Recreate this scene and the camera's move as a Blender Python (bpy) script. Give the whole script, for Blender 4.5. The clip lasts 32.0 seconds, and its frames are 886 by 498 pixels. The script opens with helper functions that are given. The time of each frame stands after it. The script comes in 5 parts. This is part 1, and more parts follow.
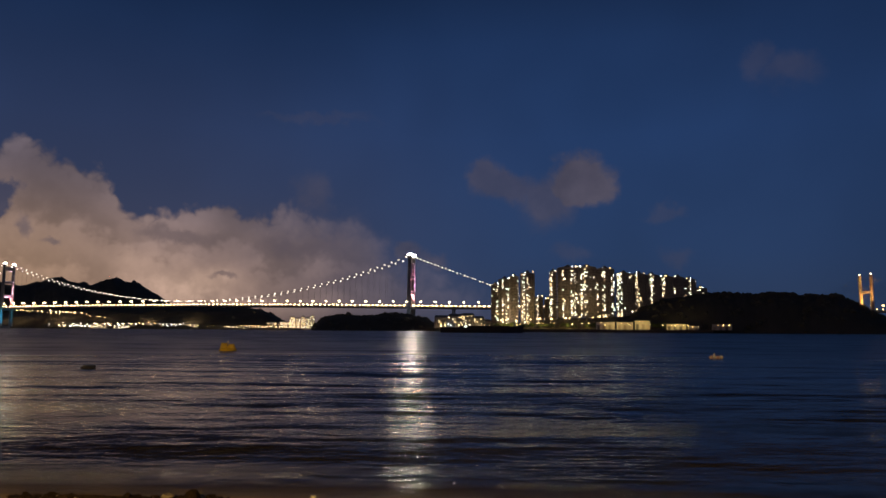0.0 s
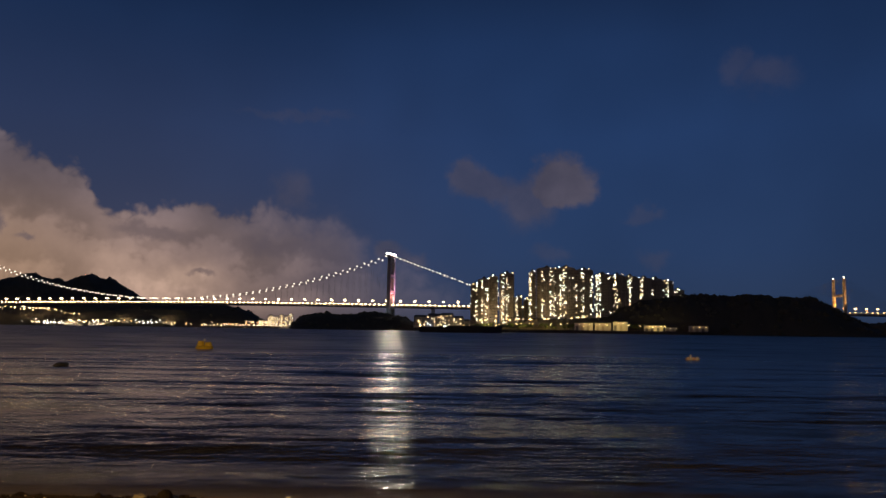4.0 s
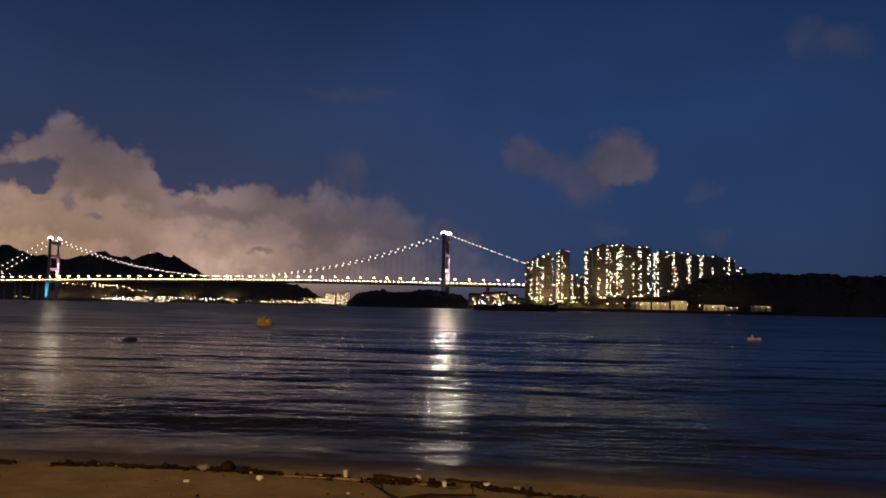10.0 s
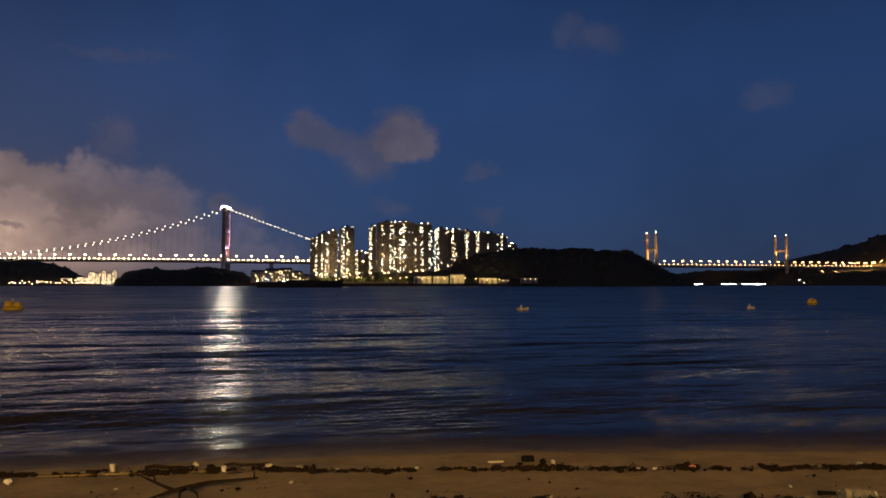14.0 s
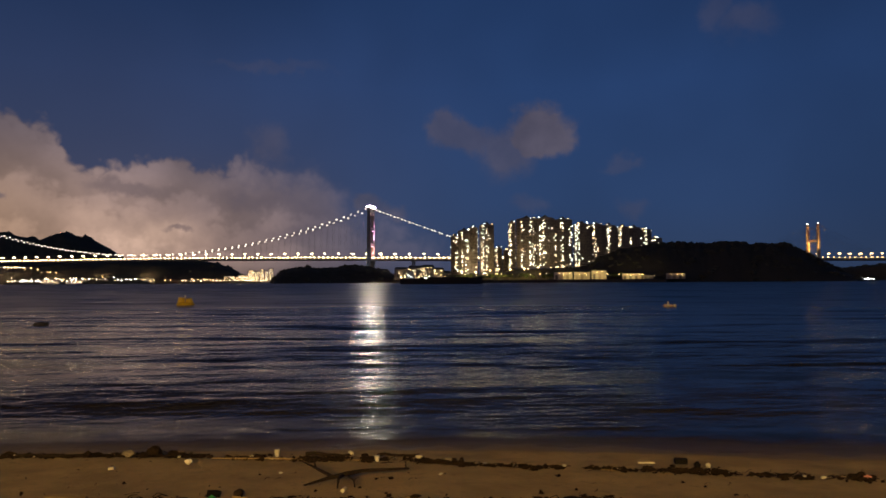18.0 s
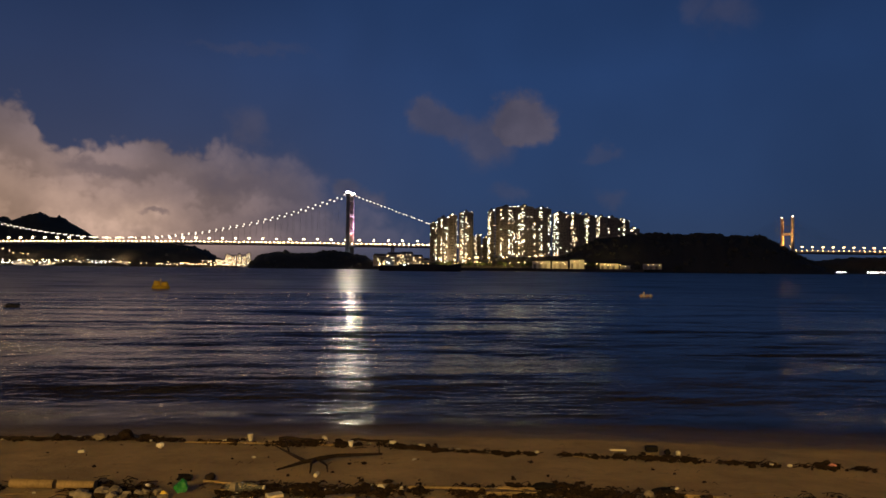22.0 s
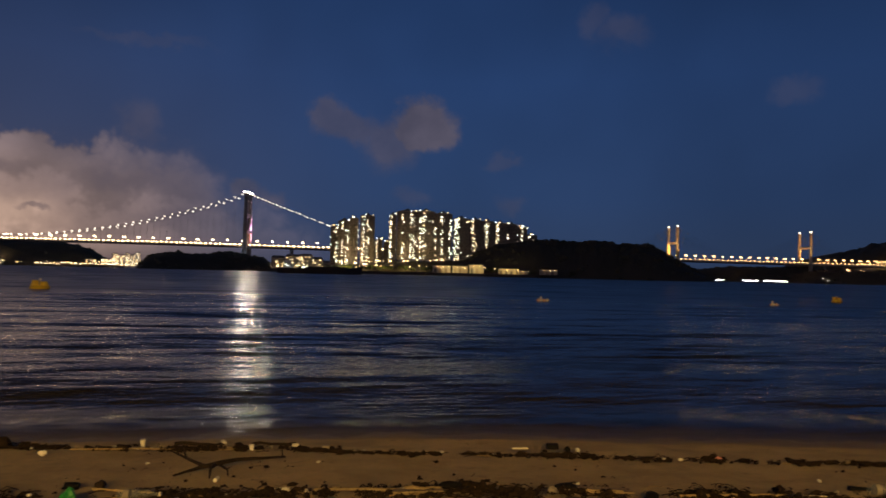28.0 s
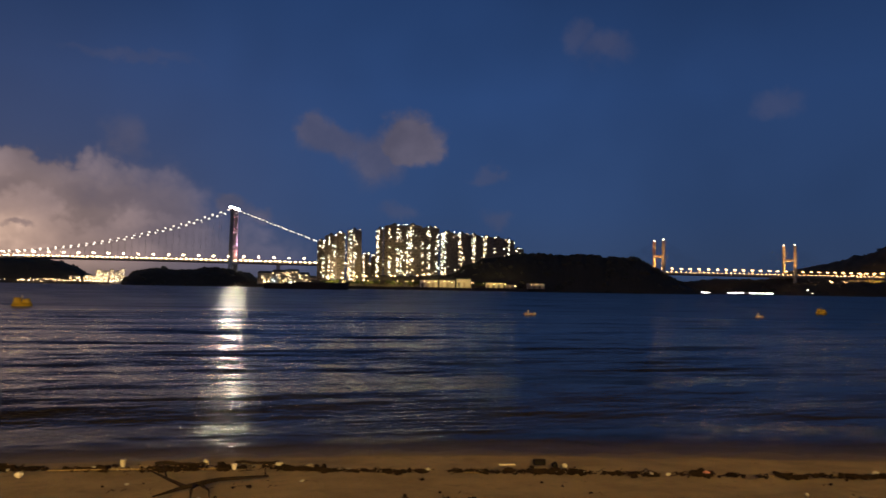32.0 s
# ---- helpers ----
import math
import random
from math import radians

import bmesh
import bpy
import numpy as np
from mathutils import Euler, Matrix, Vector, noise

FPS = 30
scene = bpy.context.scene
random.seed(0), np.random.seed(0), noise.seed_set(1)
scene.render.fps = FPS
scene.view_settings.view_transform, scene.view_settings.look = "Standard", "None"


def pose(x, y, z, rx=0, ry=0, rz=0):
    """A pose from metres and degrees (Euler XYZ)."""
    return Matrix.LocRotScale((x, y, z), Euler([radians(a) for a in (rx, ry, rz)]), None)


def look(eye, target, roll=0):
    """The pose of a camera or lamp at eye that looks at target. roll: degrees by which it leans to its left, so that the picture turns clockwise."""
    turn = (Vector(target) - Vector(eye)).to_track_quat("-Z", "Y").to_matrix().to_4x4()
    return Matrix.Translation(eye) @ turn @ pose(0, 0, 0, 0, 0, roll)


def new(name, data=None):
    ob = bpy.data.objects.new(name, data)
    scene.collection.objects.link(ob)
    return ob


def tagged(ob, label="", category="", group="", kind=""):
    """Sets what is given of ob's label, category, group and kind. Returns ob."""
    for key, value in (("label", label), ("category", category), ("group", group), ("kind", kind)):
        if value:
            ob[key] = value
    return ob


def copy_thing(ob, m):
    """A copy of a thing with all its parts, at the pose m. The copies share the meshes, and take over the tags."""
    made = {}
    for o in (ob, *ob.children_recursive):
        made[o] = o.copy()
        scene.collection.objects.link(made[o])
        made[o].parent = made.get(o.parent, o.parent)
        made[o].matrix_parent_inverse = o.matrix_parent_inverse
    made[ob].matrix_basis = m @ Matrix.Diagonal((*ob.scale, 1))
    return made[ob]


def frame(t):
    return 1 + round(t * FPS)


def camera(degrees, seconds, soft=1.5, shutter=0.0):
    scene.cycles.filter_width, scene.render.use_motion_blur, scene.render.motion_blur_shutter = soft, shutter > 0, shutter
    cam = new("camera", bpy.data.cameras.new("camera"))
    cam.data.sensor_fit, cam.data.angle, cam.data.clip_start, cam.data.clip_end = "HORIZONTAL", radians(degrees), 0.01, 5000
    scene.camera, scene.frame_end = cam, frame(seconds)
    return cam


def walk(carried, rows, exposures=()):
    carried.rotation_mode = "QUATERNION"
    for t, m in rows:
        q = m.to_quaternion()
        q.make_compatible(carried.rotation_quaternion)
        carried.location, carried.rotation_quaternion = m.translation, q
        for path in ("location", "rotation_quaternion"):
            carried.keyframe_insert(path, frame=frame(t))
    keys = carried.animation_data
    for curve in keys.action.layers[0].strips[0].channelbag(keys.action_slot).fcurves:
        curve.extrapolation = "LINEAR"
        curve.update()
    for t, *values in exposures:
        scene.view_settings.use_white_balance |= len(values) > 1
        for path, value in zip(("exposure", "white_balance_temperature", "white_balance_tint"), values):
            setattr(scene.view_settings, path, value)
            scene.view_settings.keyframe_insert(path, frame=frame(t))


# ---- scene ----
# ---- camera: a phone held at eye height on the beach, panning
EYE = 2.3
cam = camera(63.0, 32.0, soft=1.6, shutter=0.5)
# seconds, yaw (to the left), pitch, roll, and the sway of the hand in metres
PATH = [
    (0, 0.63, 6.41, 0.34, -0.011, -0.045, -0.004), (0.5, 1.13, 6.68, 0.56, -0.007, -0.035, -0.002), (1, 1.40, 6.78, 0.48, -0.005, -0.026, -0.002),
    (1.5, 1.18, 6.74, 0.22, -0.004, -0.018, -0.001), (2, 0.56, 6.95, 0.01, -0.004, -0.010, -0.000), (2.5, -0.14, 7.19, 0.04, -0.003, -0.002, 0.000),
    (3, -0.54, 6.94, 0.34, -0.003, 0.003, 0.001), (3.5, -0.82, 6.39, 0.59, -0.002, 0.006, 0.001), (5.5, -0.95, 6.76, 1.10, -0.001, 0.008, 0.001),
    (6, -0.97, 7.26, 0.99, -0.000, 0.008, 0.002), (6.5, -0.84, 7.48, 0.75, 0.000, 0.011, 0.002), (7, -0.47, 7.37, 0.54, 0.001, 0.013, 0.002),
    (7.5, 0.15, 7.24, 0.48, 0.002, 0.016, 0.003), (8, 1.03, 7.02, 0.52, 0.004, 0.018, 0.004), (8.5, 2.24, 6.57, 0.74, 0.006, 0.024, 0.004),
    (9, 3.47, 5.89, 1.06, 0.008, 0.034, 0.005), (9.5, 4.02, 5.18, 1.20, 0.008, 0.019, 0.004), (10, 3.35, 4.61, 1.10, 0.007, 0.012, 0.003),
    (10.5, 1.51, 4.22, 0.86, 0.008, 0.008, 0.003), (11, -0.94, 3.94, 0.58, 0.009, 0.008, 0.004), (11.5, -3.84, 3.60, 0.51, 0.011, 0.012, 0.006),
    (12, -6.62, 3.26, 0.44, 0.014, 0.019, 0.009), (12.5, -9.12, 2.90, 0.36, 0.019, 0.027, 0.013), (13, -11.28, 2.63, 0.22, 0.026, 0.036, 0.018),
    (13.5, -13.21, 2.72, 0.25, 0.028, 0.014, 0.023), (15.5, -13.90, 3.11, -0.24, 0.032, -0.011, 0.030), (16, -12.17, 3.08, -0.30, 0.020, 0.006, 0.031),
    (16.5, -9.61, 2.96, -0.32, 0.009, 0.010, 0.029), (17, -6.90, 2.77, -0.22, -0.019, -0.019, 0.031), (17.5, -4.52, 2.60, -0.12, -0.029, -0.021, 0.026),
    (18, -2.58, 2.59, -0.29, -0.030, -0.027, 0.030), (18.5, -1.28, 2.52, -0.27, -0.031, -0.034, 0.031), (19, -0.97, 2.36, -0.10, -0.037, -0.033, 0.025),
    (19.5, -1.73, 2.28, 0.11, -0.026, -0.013, 0.021), (20, -2.63, 2.17, 0.12, -0.006, -0.037, 0.026), (20.5, -3.30, 1.95, 0.27, 0.001, -0.035, 0.022),
    (21, -3.73, 1.72, 0.48, -0.014, -0.011, 0.015), (21.5, -4.06, 1.62, 0.58, -0.011, -0.014, 0.015), (22, -4.24, 1.59, 0.58, -0.003, -0.020, 0.022),
    (22.5, -3.82, 1.59, 0.60, 0.005, -0.015, 0.014), (23, -2.07, 1.56, 0.76, -0.025, -0.002, 0.019), (23.5, 0.83, 1.53, 0.81, -0.050, 0.002, 0.018),
    (24, 3.53, 1.25, 0.74, -0.052, 0.027, 0.004), (24.5, 5.06, 0.89, 0.48, -0.042, 0.033, 0.001), (26.5, 0.67, 2.24, 0.84, -0.119, 0.041, -0.018),
    (27, -3.72, 2.38, 1.34, -0.122, 0.027, -0.031), (27.5, -8.23, 2.25, 1.37, -0.102, 0.019, -0.020), (28, -12.07, 2.01, 1.31, -0.090, 0.017, -0.023),
    (28.5, -14.99, 1.71, 0.90, -0.058, 0.012, -0.021), (29, -17.02, 1.48, 0.36, -0.033, 0.014, -0.016), (29.5, -18.14, 1.21, -0.02, -0.017, 0.027, -0.024),
    (30, -18.61, 1.11, -0.13, -0.017, 0.042, -0.024), (30.5, -18.37, 1.29, -0.11, -0.024, 0.041, -0.020), (31, -17.51, 1.78, 0.16, -0.029, 0.037, -0.015),
    (31.5, -15.91, 2.45, 0.60, -0.045, 0.055, -0.019), (32, -13.07, 3.17, 0.93, -0.052, 0.068, -0.019)]


def aim(yaw, pitch, roll, x, y, z):
    return pose(x, y, EYE + z, 0, 0, yaw) @ pose(0, 0, 0, 90 + pitch) @ pose(0, 0, 0, 0, 0, roll)


walk(cam, [(row[0], aim(*row[1:])) for row in PATH],
     [(0, -0.22), (7, -0.25), (9, -0.14), (11, -0.28), (13, 0.05), (16, 0.05), (18, 0.0), (22, -0.06), (24, 0.05), (26.5, -0.05), (28, -0.06), (29, -0.02), (29.5, 0.08), (30, 0.22), (32, 0.28)])

# ---- node helpers
class Tree:
    def __init__(self, tree):
        self.tree = tree
        tree.nodes.clear()

    def add(self, kind, values=None, **props):
        node = self.tree.nodes.new(kind)
        for key, value in props.items():
            setattr(node, key, value)
        for key, value in (values or {}).items():
            if isinstance(value, bpy.types.NodeSocket):
                self.tree.links.new(value, node.inputs[key])
            else:
                node.inputs[key].default_value = value
        return node

    def math(self, operation, a, b=0.0, clamp=False):
        return self.add("ShaderNodeMath", {0: a, 1: b}, operation=operation, use_clamp=clamp).outputs[0]

    def mix(self, fac, a, b):
        node = self.add("ShaderNodeMix", {0: fac, 6: a, 7: b}, data_type="RGBA")
        return node.outputs[2]

    def smooth(self, value, low, high, out_low=0.0, out_high=1.0):
        node = self.add("ShaderNodeMapRange", {0: value, 1: low, 2: high, 3: out_low, 4: out_high}, interpolation_type="SMOOTHSTEP")
        return node.outputs[0]

    def noise(self, vector, scale, detail=4.0, rough=0.55, warp=0.0):
        node = self.add("ShaderNodeTexNoise", {"Scale": scale, "Detail": detail, "Roughness": rough, "Distortion": warp})
        if vector is not None:
            self.tree.links.new(vector, node.inputs["Vector"])
        return node.outputs["Fac"]

    def ramp(self, fac, stops, interpolation="LINEAR"):
        node = self.add("ShaderNodeValToRGB", {0: fac})
        ramp = node.color_ramp
        ramp.interpolation = interpolation
        while len(ramp.elements) < len(stops):
            ramp.elements.new(0.5)
        for element, (place, colour) in zip(ramp.elements, stops):
            element.position = place
            element.color = (*colour, 1) if len(colour) == 3 else colour
        return node.outputs[0]


def rgba(r, g, b):
    return (r, g, b, 1.0)


# ---- sky: deep blue dusk with clouds lit from below by the city
world = bpy.data.worlds.new("dusk_sky")
scene.world = world
world.use_nodes = True
w = Tree(world.node_tree)
sky_vec = w.add("ShaderNodeTexCoord").outputs["Generated"]
axes = w.add("ShaderNodeSeparateXYZ", {0: sky_vec}).outputs
azim = w.math("MULTIPLY", w.math("ARCTAN2", w.math("MULTIPLY", axes[0], -1.0), axes[1]), 57.2958)
elev = w.math("MULTIPLY", w.math("ARCSINE", axes[2]), 57.2958)
billow = w.noise(sky_vec, 8.0, 4.0, 0.5)
shape = w.noise(sky_vec, 20.0, 5.0, 0.55)
soft_wave = w.noise(sky_vec, 5.0, 2.0, 0.5)


def puffs(scale, seed):
    """Rounded heads with creases between them."""
    place = w.add("ShaderNodeVectorMath", {0: sky_vec, 1: (seed, seed * 0.7, 0.0)}, operation="ADD").outputs[0]
    ridge = w.math("ABSOLUTE", w.math("SUBTRACT", w.noise(place, scale, 1.0, 0.5), 0.5))
    return w.math("SUBTRACT", w.math("MULTIPLY", ridge, 4.0), 0.45)


heads = w.math("ADD", w.math("MULTIPLY", puffs(15.0, 2.0), 0.9), w.math("ADD", w.math("MULTIPLY", puffs(34.0, 5.0), 0.7), w.math("MULTIPLY", puffs(75.0, 9.0), 0.35)))
wobble = w.math("ADD", w.math("MULTIPLY", w.math("SUBTRACT", shape, 0.5), 2.6), heads)
# height of the cloud bank's edge against the azimuth
bank = ((-60, 0), (-10, 0.5), (-6, 2.0), (-1.6, 4.4), (1.5, 5.6), (4.2, 6.2), (5.6, 7.2), (6.4, 8.5), (7.5, 9.2), (9.2, 9.1), (11, 9.5), (12.7, 9.2),
        (14.9, 8.9), (16.2, 9.3), (17.1, 9.9), (18.7, 9.7), (20.4, 9.1), (21.2, 8.5), (22.4, 8.5), (23.6, 8.4), (24.6, 8.9), (25.2, 10.0),
        (26.0, 10.8), (27.2, 11.6), (28.7, 12.2), (30.2, 13.0), (31.9, 12.9), (33.3, 11.9), (35.2, 10.8), (40, 9.5), (60, 8.0))
edge_stops = [((a + 60) / 120, (e / 20, e / 20, e / 20)) for a, e in bank]
edge = w.math("MULTIPLY", w.ramp(w.math("DIVIDE", w.math("ADD", azim, 60.0), 120.0), edge_stops), 20.0)
inside = w.math("ADD", w.math("SUBTRACT", edge, elev), wobble)
crisp = w.smooth(inside, -0.3, 0.7)
soft = w.smooth(inside, -1.2, 3.0)
cover = w.math("ADD", soft, w.math("MULTIPLY", w.smooth(azim, 5.0, 20.0), w.math("SUBTRACT", crisp, soft)))
cover = w.math("MULTIPLY", cover, w.smooth(azim, -5.0, 20.0, 0.16, 1.0))


drift = w.add("ShaderNodeSeparateColor", {0: w.add("ShaderNodeTexNoise", {"Vector": sky_vec, "Scale": 24.0, "Detail": 5.0, "Roughness": 0.58}).outputs["Color"]}).outputs
azim_w = w.math("ADD", azim, w.math("MULTIPLY", w.math("SUBTRACT", drift[0], 0.5), 3.0))
elev_w = w.math("ADD", elev, w.math("MULTIPLY", w.math("SUBTRACT", drift[1], 0.5), 3.0))


def mound(a, e, ra, re, reach=1.0):
    """A soft bell round one direction."""
    da = w.math("DIVIDE", w.math("SUBTRACT", azim_w, a), ra)
    de = w.math("DIVIDE", w.math("SUBTRACT", elev_w, e), re)
    d2 = w.math("ADD", w.math("MULTIPLY", da, da), w.math("MULTIPLY", de, de))
    return w.math("MULTIPLY", w.math("EXPONENT", w.math("MULTIPLY", d2, -1.0)), reach)


def heap(*bells, low=0.32, high=0.75, reach=1.0):
    """Mounds grown together into one cloud."""
    total = bells[0]
    for bell in bells[1:]:
        total = w.math("ADD", total, bell)
    total = w.math("ADD", total, w.math("MULTIPLY", w.math("SUBTRACT", shape, 0.5), 0.35))
    return w.math("MULTIPLY", w.smooth(total, low, high), reach)


def most(*values):
    total = values[0]
    for value in values[1:]:
        total = w.math("MAXIMUM", total, value)
    return total


gap = most(heap(mound(34.8, 8.7, 2.0, 1.1), mound(32.4, 9.0, 1.2, 0.9), mound(33.0, 7.7, 0.8, 0.5), reach=0.85),
           heap(mound(30.9, 7.2, 0.55, 0.9), mound(29.2, 6.1, 0.8, 0.35), low=0.2, high=1.1, reach=0.5))
cover = w.math("MULTIPLY", cover, w.math("SUBTRACT", 1.0, gap))
lone = most(heap(mound(-10.5, 12.2, 2.5, 2.1), mound(-9.0, 10.9, 2.0, 1.8, 0.7), mound(-11.4, 11.0, 1.8, 1.5, 0.4), low=0.34, high=0.95, reach=0.70),
            heap(mound(-7.9, 9.4, 2.2, 1.8, 0.9), mound(-6.6, 11.0, 2.2, 1.6, 0.8), low=0.15, high=1.1, reach=0.46),
            heap(mound(-2.3, 12.2, 1.7, 1.2), mound(-3.9, 11.5, 2.4, 1.5, 0.8), mound(-5.6, 10.8, 2.0, 1.5, 0.6), low=0.28, high=1.0, reach=0.46),
            heap(mound(-25.6, 18.6, 2.6, 1.6), low=0.25, high=1.0, reach=0.24), heap(mound(-23.6, 19.4, 1.4, 1.2), low=0.25, high=1.0, reach=0.2),
            heap(mound(-17.0, 9.2, 1.2, 0.6), mound(-15.8, 8.6, 1.4, 0.5, 0.7), low=0.2, high=1.0, reach=0.2),
            heap(mound(-38.0, 13.6, 1.9, 1.0), low=0.2, high=1.0, reach=0.16),
            heap(mound(-17.5, 5.6, 1.3, 0.8), low=0.2, high=1.0, reach=0.22), heap(mound(-9.5, 5.9, 1.6, 0.8), low=0.2, high=1.0, reach=0.2),
            heap(mound(11.0, 10.6, 1.5, 1.6), low=0.15, high=1.1, reach=0.3), heap(mound(11.0, 16.5, 5.0, 0.5), low=0.2, high=1.0, reach=0.16),
            heap(mound(3.4, 6.5, 1.0, 0.8), mound(1.6, 5.6, 1.6, 0.8, 0.7), low=0.2, high=0.9, reach=0.45))
near_town = w.math("MULTIPLY", w.smooth(azim, -5.0, 23.0), w.smooth(elev, 12.0, 0.0))
lamp_glow = w.math("MULTIPLY", near_town, w.math("ADD", 0.62, w.math("MULTIPLY", billow, 0.6)))
hot = heap(mound(19.6, 3.0, 4.5, 2.0), mound(25.0, 5.2, 3.0, 1.2, 0.35), low=0.1, high=1.3)
dark_cloud = most(heap(mound(17.4, 3.8, 1.2, 0.36), low=0.2, high=0.9, reach=0.6), heap(mound(20.4, 6.8, 2.6, 0.6), mound(22.6, 7.2, 2.0, 0.6, 0.7), low=0.15, high=1.1, reach=0.55),
                  heap(mound(13.5, 6.0, 3.0, 1.0), mound(10.0, 6.8, 3.0, 1.2, 0.8), low=0.15, high=1.3, reach=0.6), heap(mound(9.5, 3.9, 4.0, 0.8), low=0.2, high=1.3, reach=0.4))
tone = w.smooth(w.math("ADD", w.math("ADD", w.math("MULTIPLY", shape, 0.45), w.math("MULTIPLY", billow, 0.55)), w.math("MULTIPLY", heads, 0.05)), 0.34, 0.70, 0.74, 1.18)
# ranks of heaps one before another, each lighter at its top than on its flank
for share, push in ((1.0, 1.0), (0.70, 1.5), (0.42, 1.3)):
    depth_in = w.math("ADD", w.math("SUBTRACT", w.math("MULTIPLY", edge, share), elev), w.math("MULTIPLY", w.math("ADD", wobble, w.math("MULTIPLY", w.math("SUBTRACT", soft_wave, 0.5), 9.0 * (1 - share))), push))
    rim = w.math("MULTIPLY", w.smooth(depth_in, -0.3, 1.0), w.smooth(depth_in, 3.6, 0.8))
    tone = w.math("MULTIPLY", tone, w.math("ADD", 0.92, w.math("MULTIPLY", rim, 0.24)))
sky_blue = w.ramp(w.math("DIVIDE", elev, 60.0), (
    (0.0, (0.0285, 0.0475, 0.100)), (0.10, (0.0235, 0.0500, 0.128)), (0.25, (0.0192, 0.0478, 0.139)),
    (0.37, (0.0132, 0.0345, 0.104)), (0.50, (0.0050, 0.0120, 0.036)), (0.7, (0.0035, 0.0075, 0.020)), (1.0, (0.003, 0.006, 0.014))))
side = w.math("MULTIPLY", w.smooth(w.math("ABSOLUTE", w.math("ADD", azim, 9.0)), 8.0, 34.0, 1.06, 0.84), w.smooth(soft_wave, 0.3, 0.7, 0.93, 1.07))
sky_blue = w.add("ShaderNodeVectorMath", {0: sky_blue, "Scale": side}, operation="SCALE").outputs[0]
haze = w.math("ADD", w.math("MULTIPLY", near_town, 0.3), w.math("MULTIPLY", w.math("MULTIPLY", w.smooth(azim, -14.0, 22.0), w.smooth(elev, 26.0, 4.0)), 0.30))
sky_blue = w.mix(haze, sky_blue, rgba(0.100, 0.088, 0.120))
cloud_col = w.mix(lamp_glow, rgba(0.178, 0.143, 0.170), rgba(0.56, 0.365, 0.275))
cloud_col = w.mix(w.math("MULTIPLY", w.math("MULTIPLY", w.smooth(azim, 19.0, 33.0), w.smooth(elev, 13.0, 2.0)), 0.55), cloud_col, rgba(0.66, 0.40, 0.215))
cloud_col = w.mix(w.math("MULTIPLY", hot, 0.75), cloud_col, rgba(0.84, 0.56, 0.42))
cloud_col = w.add("ShaderNodeVectorMath", {0: cloud_col, "Scale": tone}, operation="SCALE").outputs[0]
cloud_col = w.add("ShaderNodeVectorMath", {0: cloud_col, "Scale": w.smooth(elev, -0.5, 2.4, 0.42, 1.0)}, operation="SCALE").outputs[0]
cloud_col = w.mix(dark_cloud, cloud_col, rgba(0.120, 0.090, 0.100))
lone_col = w.add("ShaderNodeVectorMath", {0: rgba(0.145, 0.118, 0.142)[:3], "Scale": tone}, operation="SCALE").outputs[0]
colour = w.mix(w.math("MULTIPLY", cover, 0.94), w.mix(lone, sky_blue, lone_col), cloud_col)
colour = w.mix(w.smooth(elev, -1.0, -6.0), colour, rgba(0.01, 0.012, 0.02))
back = w.add("ShaderNodeBackground", {"Color": colour, "Strength": 1.0})
w.add("ShaderNodeOutputWorld", {"Surface": back.outputs[0]})


# ---- large lights
def spot(name, eye, target, watts, colour, degrees, blend=0.4, size=1.0):
    lamp = bpy.data.lights.new(name, "SPOT")
    lamp.energy, lamp.color, lamp.spot_size, lamp.spot_blend, lamp.shadow_soft_size = watts, colour, radians(degrees), blend, size
    ob = new(name, lamp)
    ob.matrix_world = look(eye, target)
    return ob


# ---- materials
def surface(name, base, other, rough=0.7, scale=1.0, fine=12.0, bump=0.3, depth=0.02, metal=0.0, per_object=0.0, coat=0.0, spec=0.5):
    """A worn surface: two colours mixed by stains and grain, with fine relief. scale: stains a metre."""
    m = bpy.data.materials.new(name)
    m.use_nodes = True
    n = Tree(m.node_tree)
    vec = n.add("ShaderNodeTexCoord").outputs["Object"]
    stain = n.noise(vec, scale, 5.0, 0.6)
    grain = n.noise(vec, scale * fine, 3.0, 0.6)
    fac = n.smooth(n.math("ADD", n.math("MULTIPLY", stain, 0.65), n.math("MULTIPLY", grain, 0.35)), 0.36, 0.64)
    col = n.mix(fac, rgba(*base), rgba(*other))
    if per_object:
        rnd = n.add("ShaderNodeObjectInfo").outputs["Random"]
        hsv = n.add("ShaderNodeHueSaturation", {"Value": n.math("ADD", 1.0 - per_object, n.math("MULTIPLY", rnd, 2 * per_object)), "Color": col})
        col = hsv.outputs[0]
    relief = n.add("ShaderNodeBump", {"Strength": bump, "Distance": depth, "Height": n.math("ADD", grain, stain)})
    out = n.add("ShaderNodeBsdfPrincipled", {"Base Color": col, "Roughness": rough, "Metallic": metal, "Normal": relief.outputs[0], "Coat Weight": coat, "Specular IOR Level": spec})
    n.add("ShaderNodeOutputMaterial", {"Surface": out.outputs[0]})
    return m


def glow(name, colour, strength, vary=0.0, window=False):
    m = bpy.data.materials.new(name)
    m.use_nodes = True
    n = Tree(m.node_tree)
    power = strength
    if vary:
        rnd = n.add("ShaderNodeObjectInfo").outputs["Random"]
        power = n.math("MULTIPLY", n.math("ADD", 1.0 - vary, n.math("MULTIPLY", rnd, 2 * vary)), strength)
    lit = n.add("ShaderNodeEmission", {"Color": rgba(*colour), "Strength": power})
    n.add("ShaderNodeOutputMaterial", {"Surface": lit.outputs[0]})
    if window:
        m.cycles.emission_sampling = "NONE"  # windows are too many to be sampled as lamps
    return m


